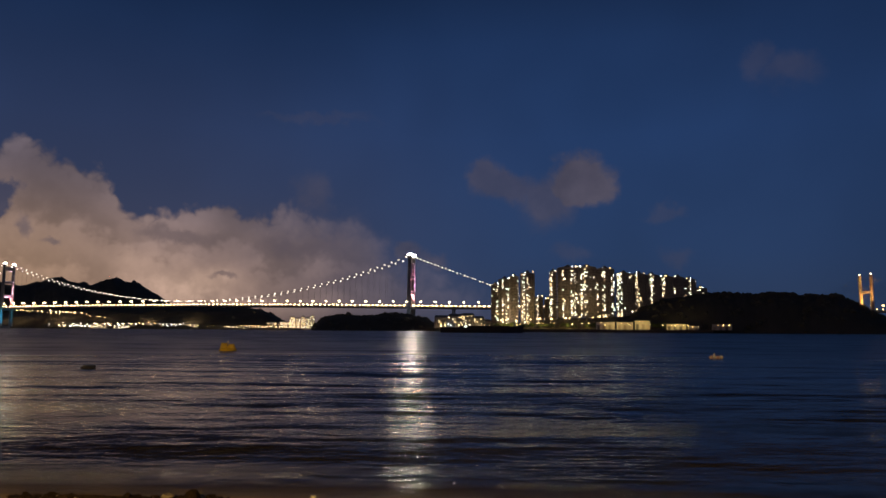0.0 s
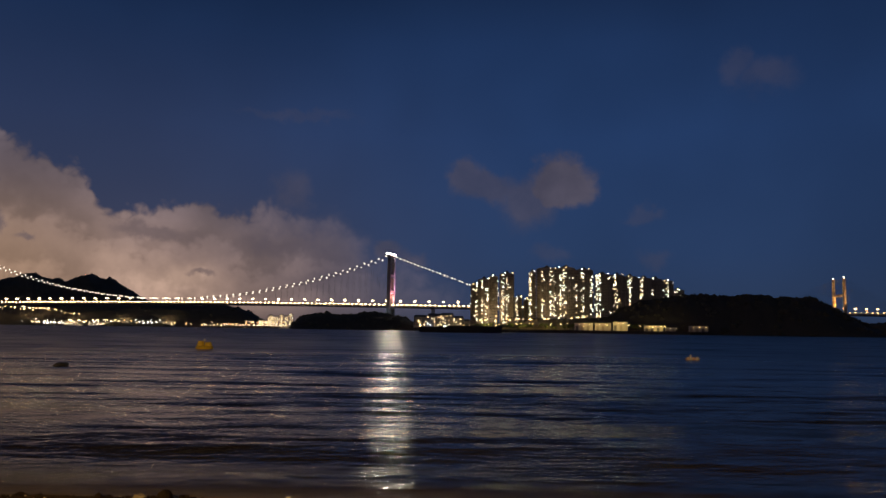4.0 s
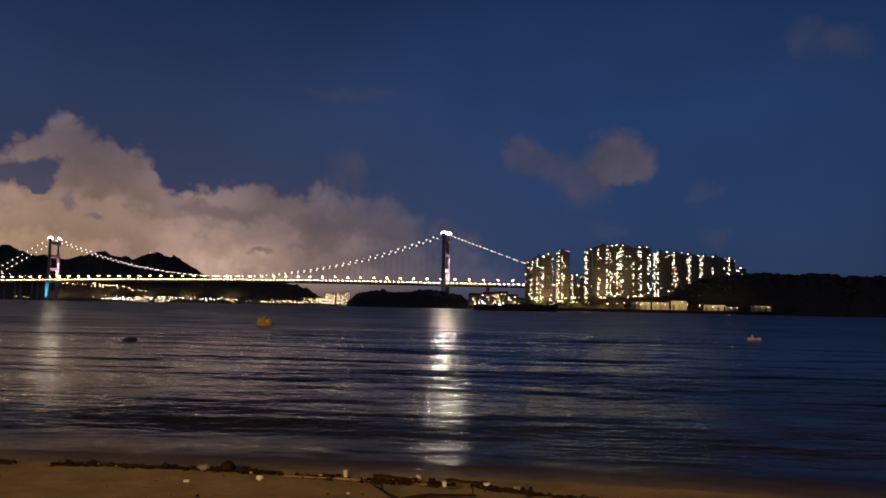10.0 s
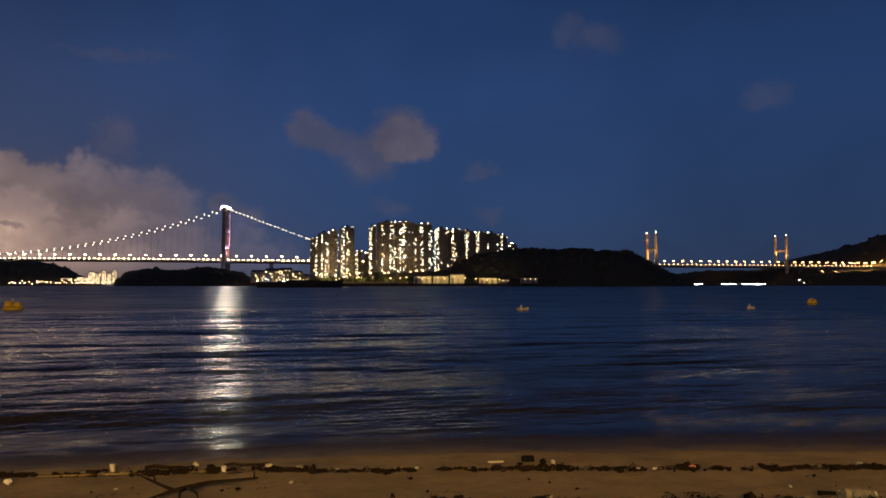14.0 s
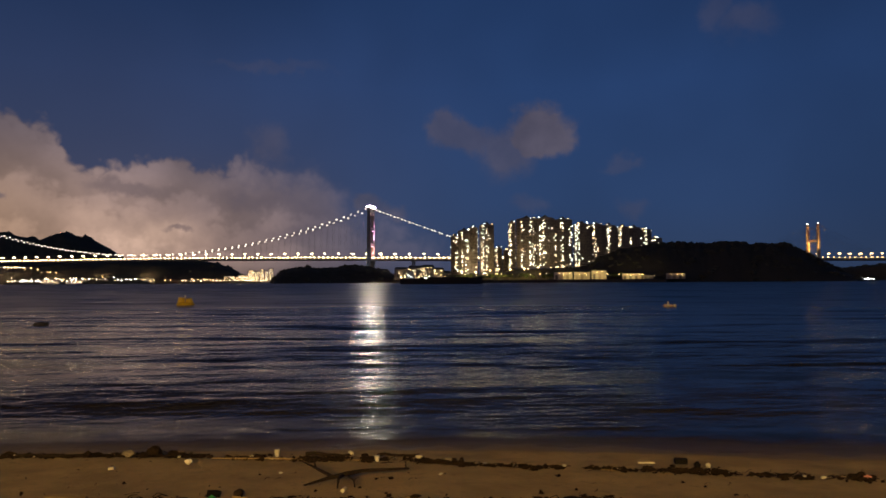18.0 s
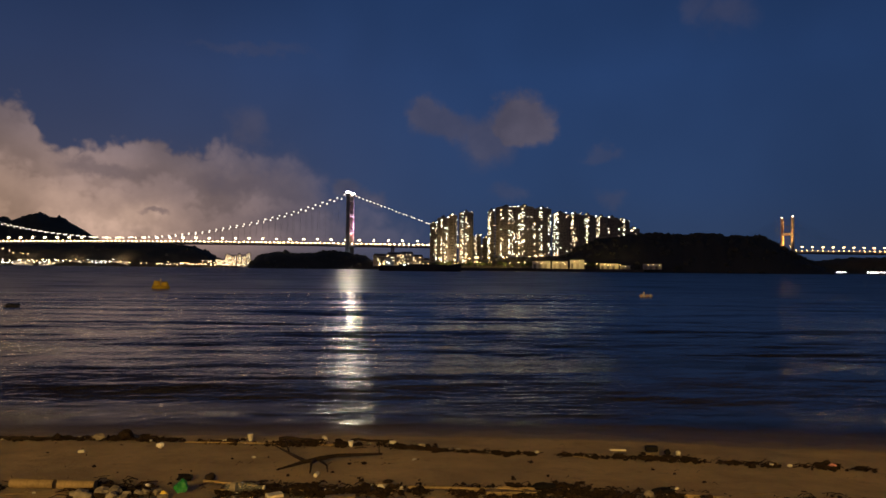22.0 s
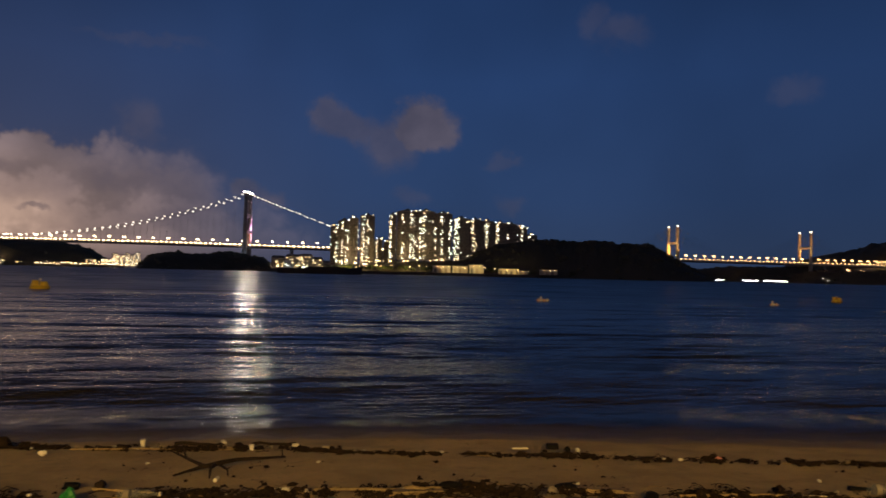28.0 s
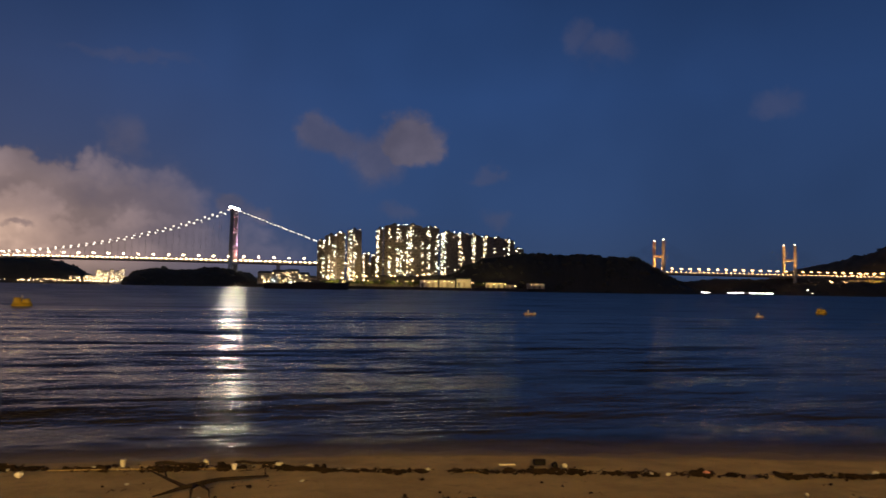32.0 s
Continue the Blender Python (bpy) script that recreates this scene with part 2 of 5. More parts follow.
CONCRETE = surface("concrete", (0.36, 0.35, 0.33), (0.27, 0.26, 0.25), 0.8, 0.08)
STEEL = surface("painted_steel", (0.30, 0.31, 0.32), (0.22, 0.22, 0.23), 0.5, 0.1)
CABLE = surface("cable_sheath", (0.06, 0.06, 0.065), (0.045, 0.045, 0.05), 0.5, 0.5)
ASPHALT = surface("asphalt", (0.055, 0.053, 0.05), (0.04, 0.04, 0.04), 0.85, 0.1)
RENDER_WALL = surface("apartment_wall", (0.42, 0.35, 0.27), (0.34, 0.28, 0.22), 0.8, 0.05, per_object=0.12)
PALE_WALL = surface("pale_wall", (0.62, 0.56, 0.45), (0.5, 0.45, 0.36), 0.8, 0.1)
ROOF = surface("roof_slab", (0.22, 0.2, 0.18), (0.17, 0.16, 0.15), 0.85, 0.2)
GLASS_DARK = surface("dark_window", (0.03, 0.035, 0.04), (0.02, 0.025, 0.03), 0.15, 0.2)
LEAF_FAR = surface("far_foliage", (0.085, 0.075, 0.045), (0.11, 0.095, 0.06), 0.8, 0.05, 20.0, 0.6, 0.5, per_object=0.2)
EARTH_FAR = surface("far_hillside", (0.09, 0.08, 0.055), (0.12, 0.10, 0.07), 0.9, 0.02, 20.0)
ROCK = surface("wet_rock", (0.03, 0.027, 0.024), (0.018, 0.018, 0.018), 0.45, 3.0, 6.0, 0.8, 0.05)
WINDOW_WARM = glow("lit_window_warm", (1.0, 0.70, 0.36), 5.6, 0.85, True)
WINDOW_WHITE = glow("lit_window_white", (1.0, 0.90, 0.64), 7.2, 0.85, True)
WINDOW_GREEN = glow("lit_window_pale", (0.86, 1.0, 0.74), 6.4, 0.85, True)
LAMP_FLOOD = glow("flood_lamp", (1.0, 0.86, 0.70), 2800.0)
LAMP_CABLE = glow("cable_lamp", (1.0, 0.84, 0.68), 3.6)
LAMP_SODIUM = glow("sodium_lamp", (1.0, 0.56, 0.22), 11.0)
LAMP_ROAD = glow("road_lamp", (1.0, 0.72, 0.42), 15.0)
LAMP_DECK = glow("deck_lamp", (1.0, 0.64, 0.32), 18.0)
LAMP_YELLOW = glow("yellow_lamp", (1.0, 0.62, 0.24), 13.0, 0.6)
LAMP_WHITE = glow("white_lamp", (0.92, 1.0, 0.97), 16.0, 0.5)
LAMP_RED = glow("red_lamp", (1.0, 0.12, 0.05), 6.0)


# ---- mesh helpers
def part(name, bm, material, parent=None, label=""):
    mesh = bpy.data.meshes.new(name)
    bm.to_mesh(mesh)
    bm.free()
    mesh.materials.append(material)
    ob = new(name, mesh)
    if parent is not None:
        ob.parent = parent
    if label:
        ob["label"] = label
    return ob


def shared(name, mesh, parent, matrix):
    """A piece on shared mesh data."""
    ob = new(name, mesh)
    ob.parent = parent
    ob.matrix_basis = matrix
    return ob


def mesh_of(name, bm, material):
    mesh = bpy.data.meshes.new(name)
    bm.to_mesh(mesh)
    bm.free()
    mesh.materials.append(material)
    return mesh


def thing(name, label, category, matrix=None, group=""):
    ob = new(name)
    ob.empty_display_size = 0.1
    if matrix is not None:
        ob.matrix_basis = matrix
    return tagged(ob, label, category, group)


def box(bm, x0, x1, y0, y1, z0, z1, bevel=0.0):
    made = bmesh.ops.create_cube(bm, size=1.0, matrix=Matrix.LocRotScale(((x0 + x1) / 2, (y0 + y1) / 2, (z0 + z1) / 2), None, (x1 - x0, y1 - y0, z1 - z0)))
    if bevel:
        edges = list({e for v in made["verts"] for e in v.link_edges})
        bmesh.ops.bevel(bm, geom=edges, offset=bevel, segments=2, affect="EDGES", profile=0.7)
    return bm


def tube(bm, a, b, r0, r1=None, sides=8):
    """A tapered rod from a to b."""
    a, b = Vector(a), Vector(b)
    way = b - a
    m = Matrix.Translation((a + b) / 2) @ way.to_track_quat("Z", "Y").to_matrix().to_4x4()
    bmesh.ops.create_cone(bm, cap_ends=True, segments=sides, radius1=r0, radius2=r0 if r1 is None else r1, depth=way.length, matrix=m)
    return bm


def ball(bm, place, r, level=1, squash=(1, 1, 1)):
    bmesh.ops.create_icosphere(bm, subdivisions=level, radius=r, matrix=Matrix.LocRotScale(place, None, squash))
    return bm


def lump(place, size, seed, level=2, rough=0.35, bm=None):
    """An uneven rounded body."""
    bm = bm or bmesh.new()
    made = bmesh.ops.create_icosphere(bm, subdivisions=level, radius=1.0)
    for v in made["verts"]:
        k = 1 + rough * noise.noise(v.co * 1.6 + Vector((seed * 7.3, seed * 3.1, 0)))
        v.co = Vector((v.co.x * size[0], v.co.y * size[1], v.co.z * size[2])) * k + Vector(place)
    return bm


def grid_mesh(name, points, rows, cols, material):
    """A sheet over a rows x cols array of points."""
    faces = np.arange(rows * cols).reshape(rows, cols)
    quads = np.stack([faces[:-1, :-1], faces[:-1, 1:], faces[1:, 1:], faces[1:, :-1]], -1).reshape(-1, 4)
    mesh = bpy.data.meshes.new(name)
    mesh.from_pydata(points.reshape(-1, 3).tolist(), [], quads.tolist())
    mesh.materials.append(material)
    for p in mesh.polygons:
        p.use_smooth = True
    return mesh


def polar(azimuth, distance, z=0.0):
    """A place from degrees to the left of straight ahead and metres from the camera's spot."""
    a = radians(azimuth)
    return Vector((-distance * math.sin(a), distance * math.cos(a), z))


class Soup:
    """Many small bodies gathered into one mesh."""

    def __init__(self):
        self.verts, self.faces = [], []

    def add(self, verts, faces):
        base = len(self.verts)
        self.verts.extend(verts)
        self.faces.extend([tuple(base + k for k in f) for f in faces])

    def lump(self, place, size, seed, rough):
        out = []
        for v in BALL[0]:
            k = 1 + rough * noise.noise(v * 1.6 + Vector((seed * 7.3, seed * 3.1, 0)))
            out.append((v.x * size[0] * k + place[0], v.y * size[1] * k + place[1], v.z * size[2] * k + place[2]))
        self.add(out, BALL[1])

    def rod(self, a, b, r):
        way = (Vector(b) - Vector(a)).normalized()
        u = way.orthogonal() * r
        v = way.cross(u)
        ring = (u, v, -u, -v)
        self.add([tuple(Vector(a) + q) for q in ring] + [tuple(Vector(b) + q * 0.8) for q in ring],
                 ((0, 1, 5, 4), (1, 2, 6, 5), (2, 3, 7, 6), (3, 0, 4, 7), (3, 2, 1, 0), (4, 5, 6, 7)))

    def make(self, name, material, parent=None):
        mesh = bpy.data.meshes.new(name)
        mesh.from_pydata(self.verts, [], self.faces)
        mesh.materials.append(material)
        ob = new(name, mesh)
        if parent is not None:
            ob.parent = parent
        return ob


ball_bm = bmesh.new()
bmesh.ops.create_icosphere(ball_bm, subdivisions=2, radius=1.0)
ball_bm.verts.index_update()
BALL = ([v.co.copy() for v in ball_bm.verts], [tuple(v.index for v in f.verts) for f in ball_bm.faces])
ball_bm.free()


# ---- beach and sea
def waterline(x):
    return 10.55 - 0.115 * (x - 1 + np.sqrt((x - 1) ** 2 + 4))


def sand_height(x, y):
    s = waterline(x) - y
    up = np.where(s < 4, 0.075 * s, 0.3 + 0.048 * (s - 4))
    down = np.maximum(0.06 * s, -2.5)
    return np.where(s > 0, np.minimum(up, 1.6), down)


def ripple(x, y, seed, scale):
    return np.array([noise.fractal(Vector((a * scale, b * scale, seed)), 1.0, 2.0, 4) for a, b in zip(x.ravel(), y.ravel())]).reshape(x.shape)


def sand_material():
    m = bpy.data.materials.new("beach_sand")
    m.use_nodes = True
    n = Tree(m.node_tree)
    vec = n.add("ShaderNodeTexCoord").outputs["Object"]
    grain = n.noise(vec, 260.0, 2.0, 0.7)
    patch = n.noise(vec, 1.3, 6.0, 0.62)
    print_ = n.noise(vec, 5.0, 5.0, 0.62)
    speck = n.noise(vec, 34.0, 3.0, 0.7)
    fac = n.smooth(n.math("ADD", n.math("MULTIPLY", patch, 0.6), n.math("MULTIPLY", grain, 0.4)), 0.38, 0.62)
    dry = n.mix(fac, rgba(0.255, 0.188, 0.098), rgba(0.42, 0.310, 0.160))
    # darker mottles where print_ is high, and crumbs of weed trodden into the sand
    dry = n.mix(n.smooth(print_, 0.56, 0.72, 0.0, 0.5), dry, rgba(0.15, 0.11, 0.055))
    dry = n.mix(n.smooth(n.math("ADD", speck, n.math("MULTIPLY", patch, 0.35)), 0.80, 0.88, 0.0, 0.75), dry, rgba(0.05, 0.036, 0.022))
    wet = n.add("ShaderNodeAttribute", attribute_name="wet").outputs["Fac"]
    wet = n.smooth(n.math("ADD", wet, n.math("MULTIPLY", n.math("SUBTRACT", patch, 0.5), 0.5)), 0.35, 0.65)
    col = n.mix(wet, dry, rgba(0.16, 0.118, 0.058))
    rough = n.math("SUBTRACT", 0.92, n.math("MULTIPLY", wet, 0.38))
    height = n.math("ADD", n.math("ADD", n.math("MULTIPLY", print_, 0.9), n.math("MULTIPLY", speck, 0.15)), n.math("MULTIPLY", grain, 0.10))
    relief = n.add("ShaderNodeBump", {"Strength": 0.9, "Distance": 0.06, "Height": height})
    out = n.add("ShaderNodeBsdfPrincipled", {"Base Color": col, "Roughness": rough, "Normal": relief.outputs[0]})
    n.add("ShaderNodeOutputMaterial", {"Surface": out.outputs[0]})
    return m


def build_sand():
    xs = np.concatenate([[-5000, -1500, -400, -120, -50, -28], np.arange(-18, 20.01, 0.16), [28, 50, 120, 400, 1500, 5000]])
    ys = np.concatenate([[-5000, -900, -200, -60, -25, -12, -5, 0, 2.5, 4], np.arange(4.6, 12.01, 0.09), [13, 15, 20, 40, 100, 400, 1500, 5000]])
    x, y = np.meshgrid(xs, ys)
    z = sand_height(x, y)
    near = (np.abs(x) < 20) & (y > 3.9) & (y < 12.5)
    z[near] += 0.024 * ripple(x[near], y[near], 3.0, 0.9) + 0.014 * ripple(x[near], y[near], 8.0, 3.4)
    z = np.where(y > 13, np.minimum(z, -0.3), z)
    mesh = grid_mesh("ground", np.stack([x, y, z], -1), *x.shape, sand_material())
    wet = mesh.attributes.new("wet", "FLOAT", "POINT")
    s = (waterline(x) - y).ravel()
    wet.data.foreach_set("value", np.clip(1.05 - s / 0.75, 0, 1))
    return tagged(new("ground", mesh), "brown sandy beach sloping into the sea, wet at the edge", "beach", kind="structure")


build_sand()


def water_material():
    m = bpy.data.materials.new("sea_water")
    m.use_nodes = True
    n = Tree(m.node_tree)
    vec = n.add("ShaderNodeTexCoord").outputs["Object"]
    long = n.add("ShaderNodeMapping", {"Vector": vec, "Scale": (0.5, 1.0, 1.0), "Rotation": (0, 0, 0.03)}).outputs[0]
    far = n.add("ShaderNodeAttribute", attribute_name="far").outputs["Fac"]
    height = n.math("MULTIPLY", n.noise(long, 1.7, 2.0, 0.5, 0.2), 0.07)
    for scale, rise in ((4.6, 0.050), (12.0, 0.016)):
        height = n.math("ADD", height, n.math("MULTIPLY", n.noise(long, scale, 2.0, 0.5, 0.2), rise))
    calm = n.math("SUBTRACT", 1.0, n.math("MULTIPLY", n.add("ShaderNodeAttribute", attribute_name="mid").outputs["Fac"], 0.85))
    relief = n.add("ShaderNodeBump", {"Strength": calm, "Distance": 1.0, "Height": height})
    # a wind sea of all lengths, long along its crests, stronger in some gusts than in others
    crest = n.add("ShaderNodeMapping", {"Vector": vec, "Scale": (0.17, 1.0, 1.0), "Rotation": (0, 0, -0.05)}).outputs[0]
    chop = n.add("ShaderNodeTexNoise", {"Vector": crest, "Scale": 0.28, "Detail": 2.0, "Roughness": 0.9}).outputs["Color"]
    short = n.add("ShaderNodeTexNoise", {"Vector": crest, "Scale": 1.7, "Detail": 2.5, "Roughness": 0.9}).outputs["Color"]
    near = n.math("SUBTRACT", 1.0, n.math("MULTIPLY", far, 0.85))
    band = n.add("ShaderNodeMapping", {"Vector": vec, "Scale": (0.012, 0.06, 1.0), "Rotation": (0, 0, 0.05)}).outputs[0]
    gust = n.smooth(n.noise(band, 1.0, 3.0, 0.6), 0.35, 0.68, 0.7, 1.2)
    slope = n.add("ShaderNodeVectorMath", {0: chop, 1: (0.5, 0.5, 0.5)}, operation="SUBTRACT").outputs[0]
    slope = n.add("ShaderNodeVectorMath", {0: slope, 1: (0.55, 1.15, 0.0)}, operation="MULTIPLY").outputs[0]
    quick = n.add("ShaderNodeVectorMath", {0: short, 1: (0.5, 0.5, 0.5)}, operation="SUBTRACT").outputs[0]
    quick = n.add("ShaderNodeVectorMath", {0: quick, 1: (0.7, 1.25, 0.0)}, operation="MULTIPLY").outputs[0]
    quick = n.add("ShaderNodeVectorMath", {0: quick, "Scale": near}, operation="SCALE").outputs[0]
    slope = n.add("ShaderNodeVectorMath", {0: slope, 1: quick}, operation="ADD").outputs[0]
    slope = n.add("ShaderNodeVectorMath", {0: slope, "Scale": gust}, operation="SCALE").outputs[0]
    open_sea = n.add("ShaderNodeAttribute", attribute_name="open_sea").outputs["Fac"]
    lean = n.add("ShaderNodeCombineXYZ", {1: n.math("MULTIPLY", n.math("ADD", n.math("ADD", 0.12, n.math("MULTIPLY", far, 0.25)), open_sea), -0.07)}).outputs[0]
    slope = n.add("ShaderNodeVectorMath", {0: slope, 1: lean}, operation="ADD").outputs[0]
    tilt = n.add("ShaderNodeVectorMath", {0: relief.outputs[0], 1: slope}, operation="ADD").outputs[0]
    facet = n.add("ShaderNodeVectorMath", {0: tilt}, operation="NORMALIZE")
    depth = n.add("ShaderNodeAttribute", attribute_name="depth").outputs["Fac"]
    clear = n.smooth(depth, 0.0, 0.12, 0.2, 1.0)
    rough = n.math("ADD", 0.16, n.math("MULTIPLY", far, 0.14))
    murk = n.mix(n.smooth(depth, 0.0, 0.9), rgba(0.022, 0.019, 0.014), rgba(0.012, 0.013, 0.012))
    out = n.add("ShaderNodeBsdfPrincipled", {"Base Color": murk, "Roughness": rough, "IOR": 1.333, "Specular IOR Level": 0.5,
                                             "Normal": facet.outputs[0], "Alpha": clear})
    n.add("ShaderNodeOutputMaterial", {"Surface": out.outputs[0]})
    return m


def build_water():
    """One sheet out to the horizon, finer towards the beach, with a wind sea running in along the shore."""
    azs = np.radians(np.concatenate([[80, 74, 68, 62], np.linspace(58, -64, 860), [-68, -74, -80]]))
    ds = [5.0]
    while ds[-1] < 4950:
        d = ds[-1]
        ds.append(d + (max(0.05, 0.0005 * d * d) if d < 45 else d * 0.03))
    step = np.gradient(np.array(ds))[:, None]
    d, a = np.meshgrid(np.array(ds), azs, indexing="ij")
    x, y = -d * np.sin(a), d * np.cos(a)
    out = y - waterline(x)
    shore = np.clip(out / 0.7, 0, 1)
    rnd = np.random.RandomState(12)
    z = np.zeros_like(d)
    for k in range(46):
        length = 0.24 * (24.0 ** (k / 45))
        turn = rnd.normal(0, 0.30 if length < 2 else 0.11)
        rise = (0.022 if length < 0.8 else 0.012) * length / 6.283
        keep = np.clip((length - 2.0 * step) / length, 0, 1)
        gust = 0.65 + 0.5 * np.sin(x * (0.11 + 0.013 * k) + y * 0.07 + k)
        z += rise * keep * gust * np.sin(6.283 / length * (y * math.cos(turn) + x * math.sin(turn) + 0.25 * np.sin(x * 0.4 + k)) + rnd.uniform(0, 6.283))
    z = z * shore + np.where((out > -0.2) & (out < 1.6), 0.018 * np.exp(-((out - 0.35) / 0.16) ** 2), 0)
    mesh = grid_mesh("water", np.stack([x, y, z], -1), *x.shape, water_material())
    for name, values in (("depth", np.clip(z - sand_height(x, y), 0, 3)), ("mid", np.clip((d - 14) / 26, 0, 1)), ("far", np.clip((d - 22) / 60, 0, 1)), ("open_sea", np.clip((d - 100) / 200, 0, 1))):
        mesh.attributes.new(name, "FLOAT", "POINT").data.foreach_set("value", values.ravel())
    return tagged(new("water", mesh), "dark rippled sea at dusk with reflected lights", "sea", kind="structure")


build_water()


# ---- wooded hills and shores, far off
def ridge_at(stops, azimuth):
    a = np.array([p[0] for p in stops][::-1])
    e = np.array([p[1] for p in stops][::-1])
    return np.interp(azimuth, a, e)


def hill(name, label, stops, shore, crest, back, clumps=0, clump=6.0, seed=1, rough=0.06, shore_wave=25.0, fall=0.7):
    """Land between two azimuths whose crest shows at the given elevations. stops: (azimuth, elevation) from left to right."""
    azs = np.linspace(stops[0][0], stops[-1][0], 180)
    us = np.concatenate([np.linspace(0, 1, 22), np.linspace(1.08, 2, 8)])
    tops = np.tan(np.radians(ridge_at(stops, azs))) * crest + EYE
    tops = np.maximum(tops * (1 + rough * np.array([noise.fractal(Vector((k * 0.9, seed, 0)), 1.0, 2.0, 5) for k in azs])), 0.5)
    pts = np.zeros((len(us), len(azs), 3))
    for i, u in enumerate(us):
        for j, az in enumerate(azs):
            edge = shore + shore_wave * noise.noise(Vector((az * 0.5, seed * 2.0, 0)))
            d = edge + (crest - edge) * u if u <= 1 else crest + (back - crest) * (u - 1)
            k = (1 - (1 - u) ** 2.2) if u <= 1 else 1 - fall * (u - 1)
            lift = tops[j] * k * (1 + 0.10 * (0 if 0.93 < u < 1.02 else 1) * noise.fractal(Vector((az * 1.7, u * 4, seed)), 1.0, 2.0, 4))
            pts[i, j] = polar(az, d, lift - (2.0 if u == 0 else 0))
    base = tagged(new(name, grid_mesh(name, pts, len(us), len(azs), EARTH_FAR)), label, "hill", kind="structure")
    if clumps:
        rnd = random.Random(seed)
        bm = Soup()
        for k in range(clumps):
            j = rnd.randrange(len(azs))
            i = rnd.choice((21, 21, 20, 19, 22, rnd.randrange(1, 22)))
            p = pts[i, j]
            if tops[j] < 3:
                continue
            r = clump * rnd.uniform(0.5, 1.0)
            bm.lump((p[0] + rnd.uniform(-4, 4), p[1] + rnd.uniform(-4, 4), max(p[2] - r * 0.45, r * 0.3)), (r, r, r * rnd.uniform(0.7, 1.0)), k, 0.7)
        woods = bm.make("woods", LEAF_FAR, base)
        tagged(woods, "dark dense tree crowns covering the hillside", kind="stuff")
    return base


hill("hill_wooded_headland", "dark wooded headland beside the apartment towers",
     ((-11.0, 0.25), (-12.5, 0.6), (-14.0, 1.1), (-15.0, 1.75), (-16.6, 2.35), (-19.3, 2.74), (-22.2, 2.62), (-24.0, 2.7), (-26.0, 2.55),
      (-27.5, 2.45), (-28.6, 2.2), (-29.5, 1.65), (-30.4, 1.1), (-31.4, 0.6), (-32.4, 0.2)), 1262, 1340, 1480, 900, 7.0, 3, 0.06, 8)
hill("hill_island_terrace", "low wooded terrace under the apartment towers",
     ((-1.9, 0.02), (-2.6, 0.45), (-5.0, 0.52), (-7.0, 0.55), (-8.0, 0.9), (-10.0, 0.95), (-12.5, 1.0), (-14.0, 1.1), (-20.0, 1.2), (-23.0, 0.6)),
     1325, 1385, 1700, 500, 4.5, 21, 0.03, 6, fall=0.0)
hill("hill_islet", "low dark wooded islet in front of the bridge tower",
     ((10.7, 0.1), (10.1, 0.75), (9.25, 1.08), (8.1, 1.18), (7.6, 1.05), (6.1, 1.1), (4.5, 1.24), (3.0, 1.18), (2.0, 0.92), (1.3, 0.5), (0.2, 0.42), (-1.2, 0.4), (-3.4, 0.4), (-8.0, 0.4), (-12.5, 0.3)),
     1640, 1720, 1900, 600, 7.0, 5)
hill("hill_far_ridge", "dark mountain ridge behind the suspension bridge",
     ((56.0, 2.6), (46.0, 3.2), (40.0, 3.0), (37.0, 3.2), (35.3, 3.5), (34.0, 3.45), (33.4, 3.05), (32.6, 3.0), (31.2, 2.8), (30.0, 3.05), (28.8, 3.52), (27.7, 3.2), (26.6, 3.0), (25.6, 3.48),
      (25.2, 3.5), (24.4, 3.36), (23.5, 3.26), (22.6, 2.72), (21.8, 2.2), (20.6, 1.5), (19.5, 1.0)), 3500, 4100, 4500, 0, 0, 7, 0.015, 60)
hill("hill_town_slope", "dark hillside above the lit shore road",
     ((56.0, 1.2), (42.0, 1.1), (37.0, 1.0), (34.0, 0.9), (31.0, 1.0), (28.0, 1.35), (24.0, 1.5), (20.0, 1.62), (16.0, 1.66), (14.8, 1.5), (13.9, 1.2), (13.1, 0.7), (12.6, 0.42), (11.5, 0.12)),
     3000, 3250, 3450, 300, 9.0, 9, 0.05, 40)
hill("hill_far_island", "dark mountain slope behind the cable-stayed bridge",
     ((-36.5, 0.6), (-38.0, 1.4), (-39.3, 1.82), (-41.4, 2.22), (-43.8, 2.88), (-45.8, 3.65), (-47.8, 3.95), (-48.9, 4.02), (-50.1, 4.25), (-54.0, 5.0), (-62.0, 6.0), (-75.0, 5.0)),
     2680, 3150, 3500, 700, 6.0, 11, 0.03, 40)
hill("hill_low_shore", "low dark wooded shore under the cable-stayed bridge",
     ((-30.2, 0.1), (-30.8, 0.55), (-31.6, 0.8), (-34.2, 1.05), (-38.6, 1.02), (-40.2, 0.8), (-43.2, 0.9), (-48.0, 0.8), (-54.0, 0.9), (-66.0, 1.0)),
     2330, 2420, 2650, 500, 8.0, 13, 0.05, 30)

# ---- suspension bridge
UP = Vector((0, 0, 1))
RIGHT_TOWER = polar(3.12, 1985)
LEFT_TOWER = polar(31.66, 2716)
AXIS = (LEFT_TOWER - RIGHT_TOWER).normalized()
ACROSS = Vector((-AXIS.y, AXIS.x, 0))
if ACROSS.y > 0:
    ACROSS = -ACROSS  # towards the camera
SPAN = (LEFT_TOWER - RIGHT_TOWER).length
TOP_Z, GAP = 203.0, 18.0


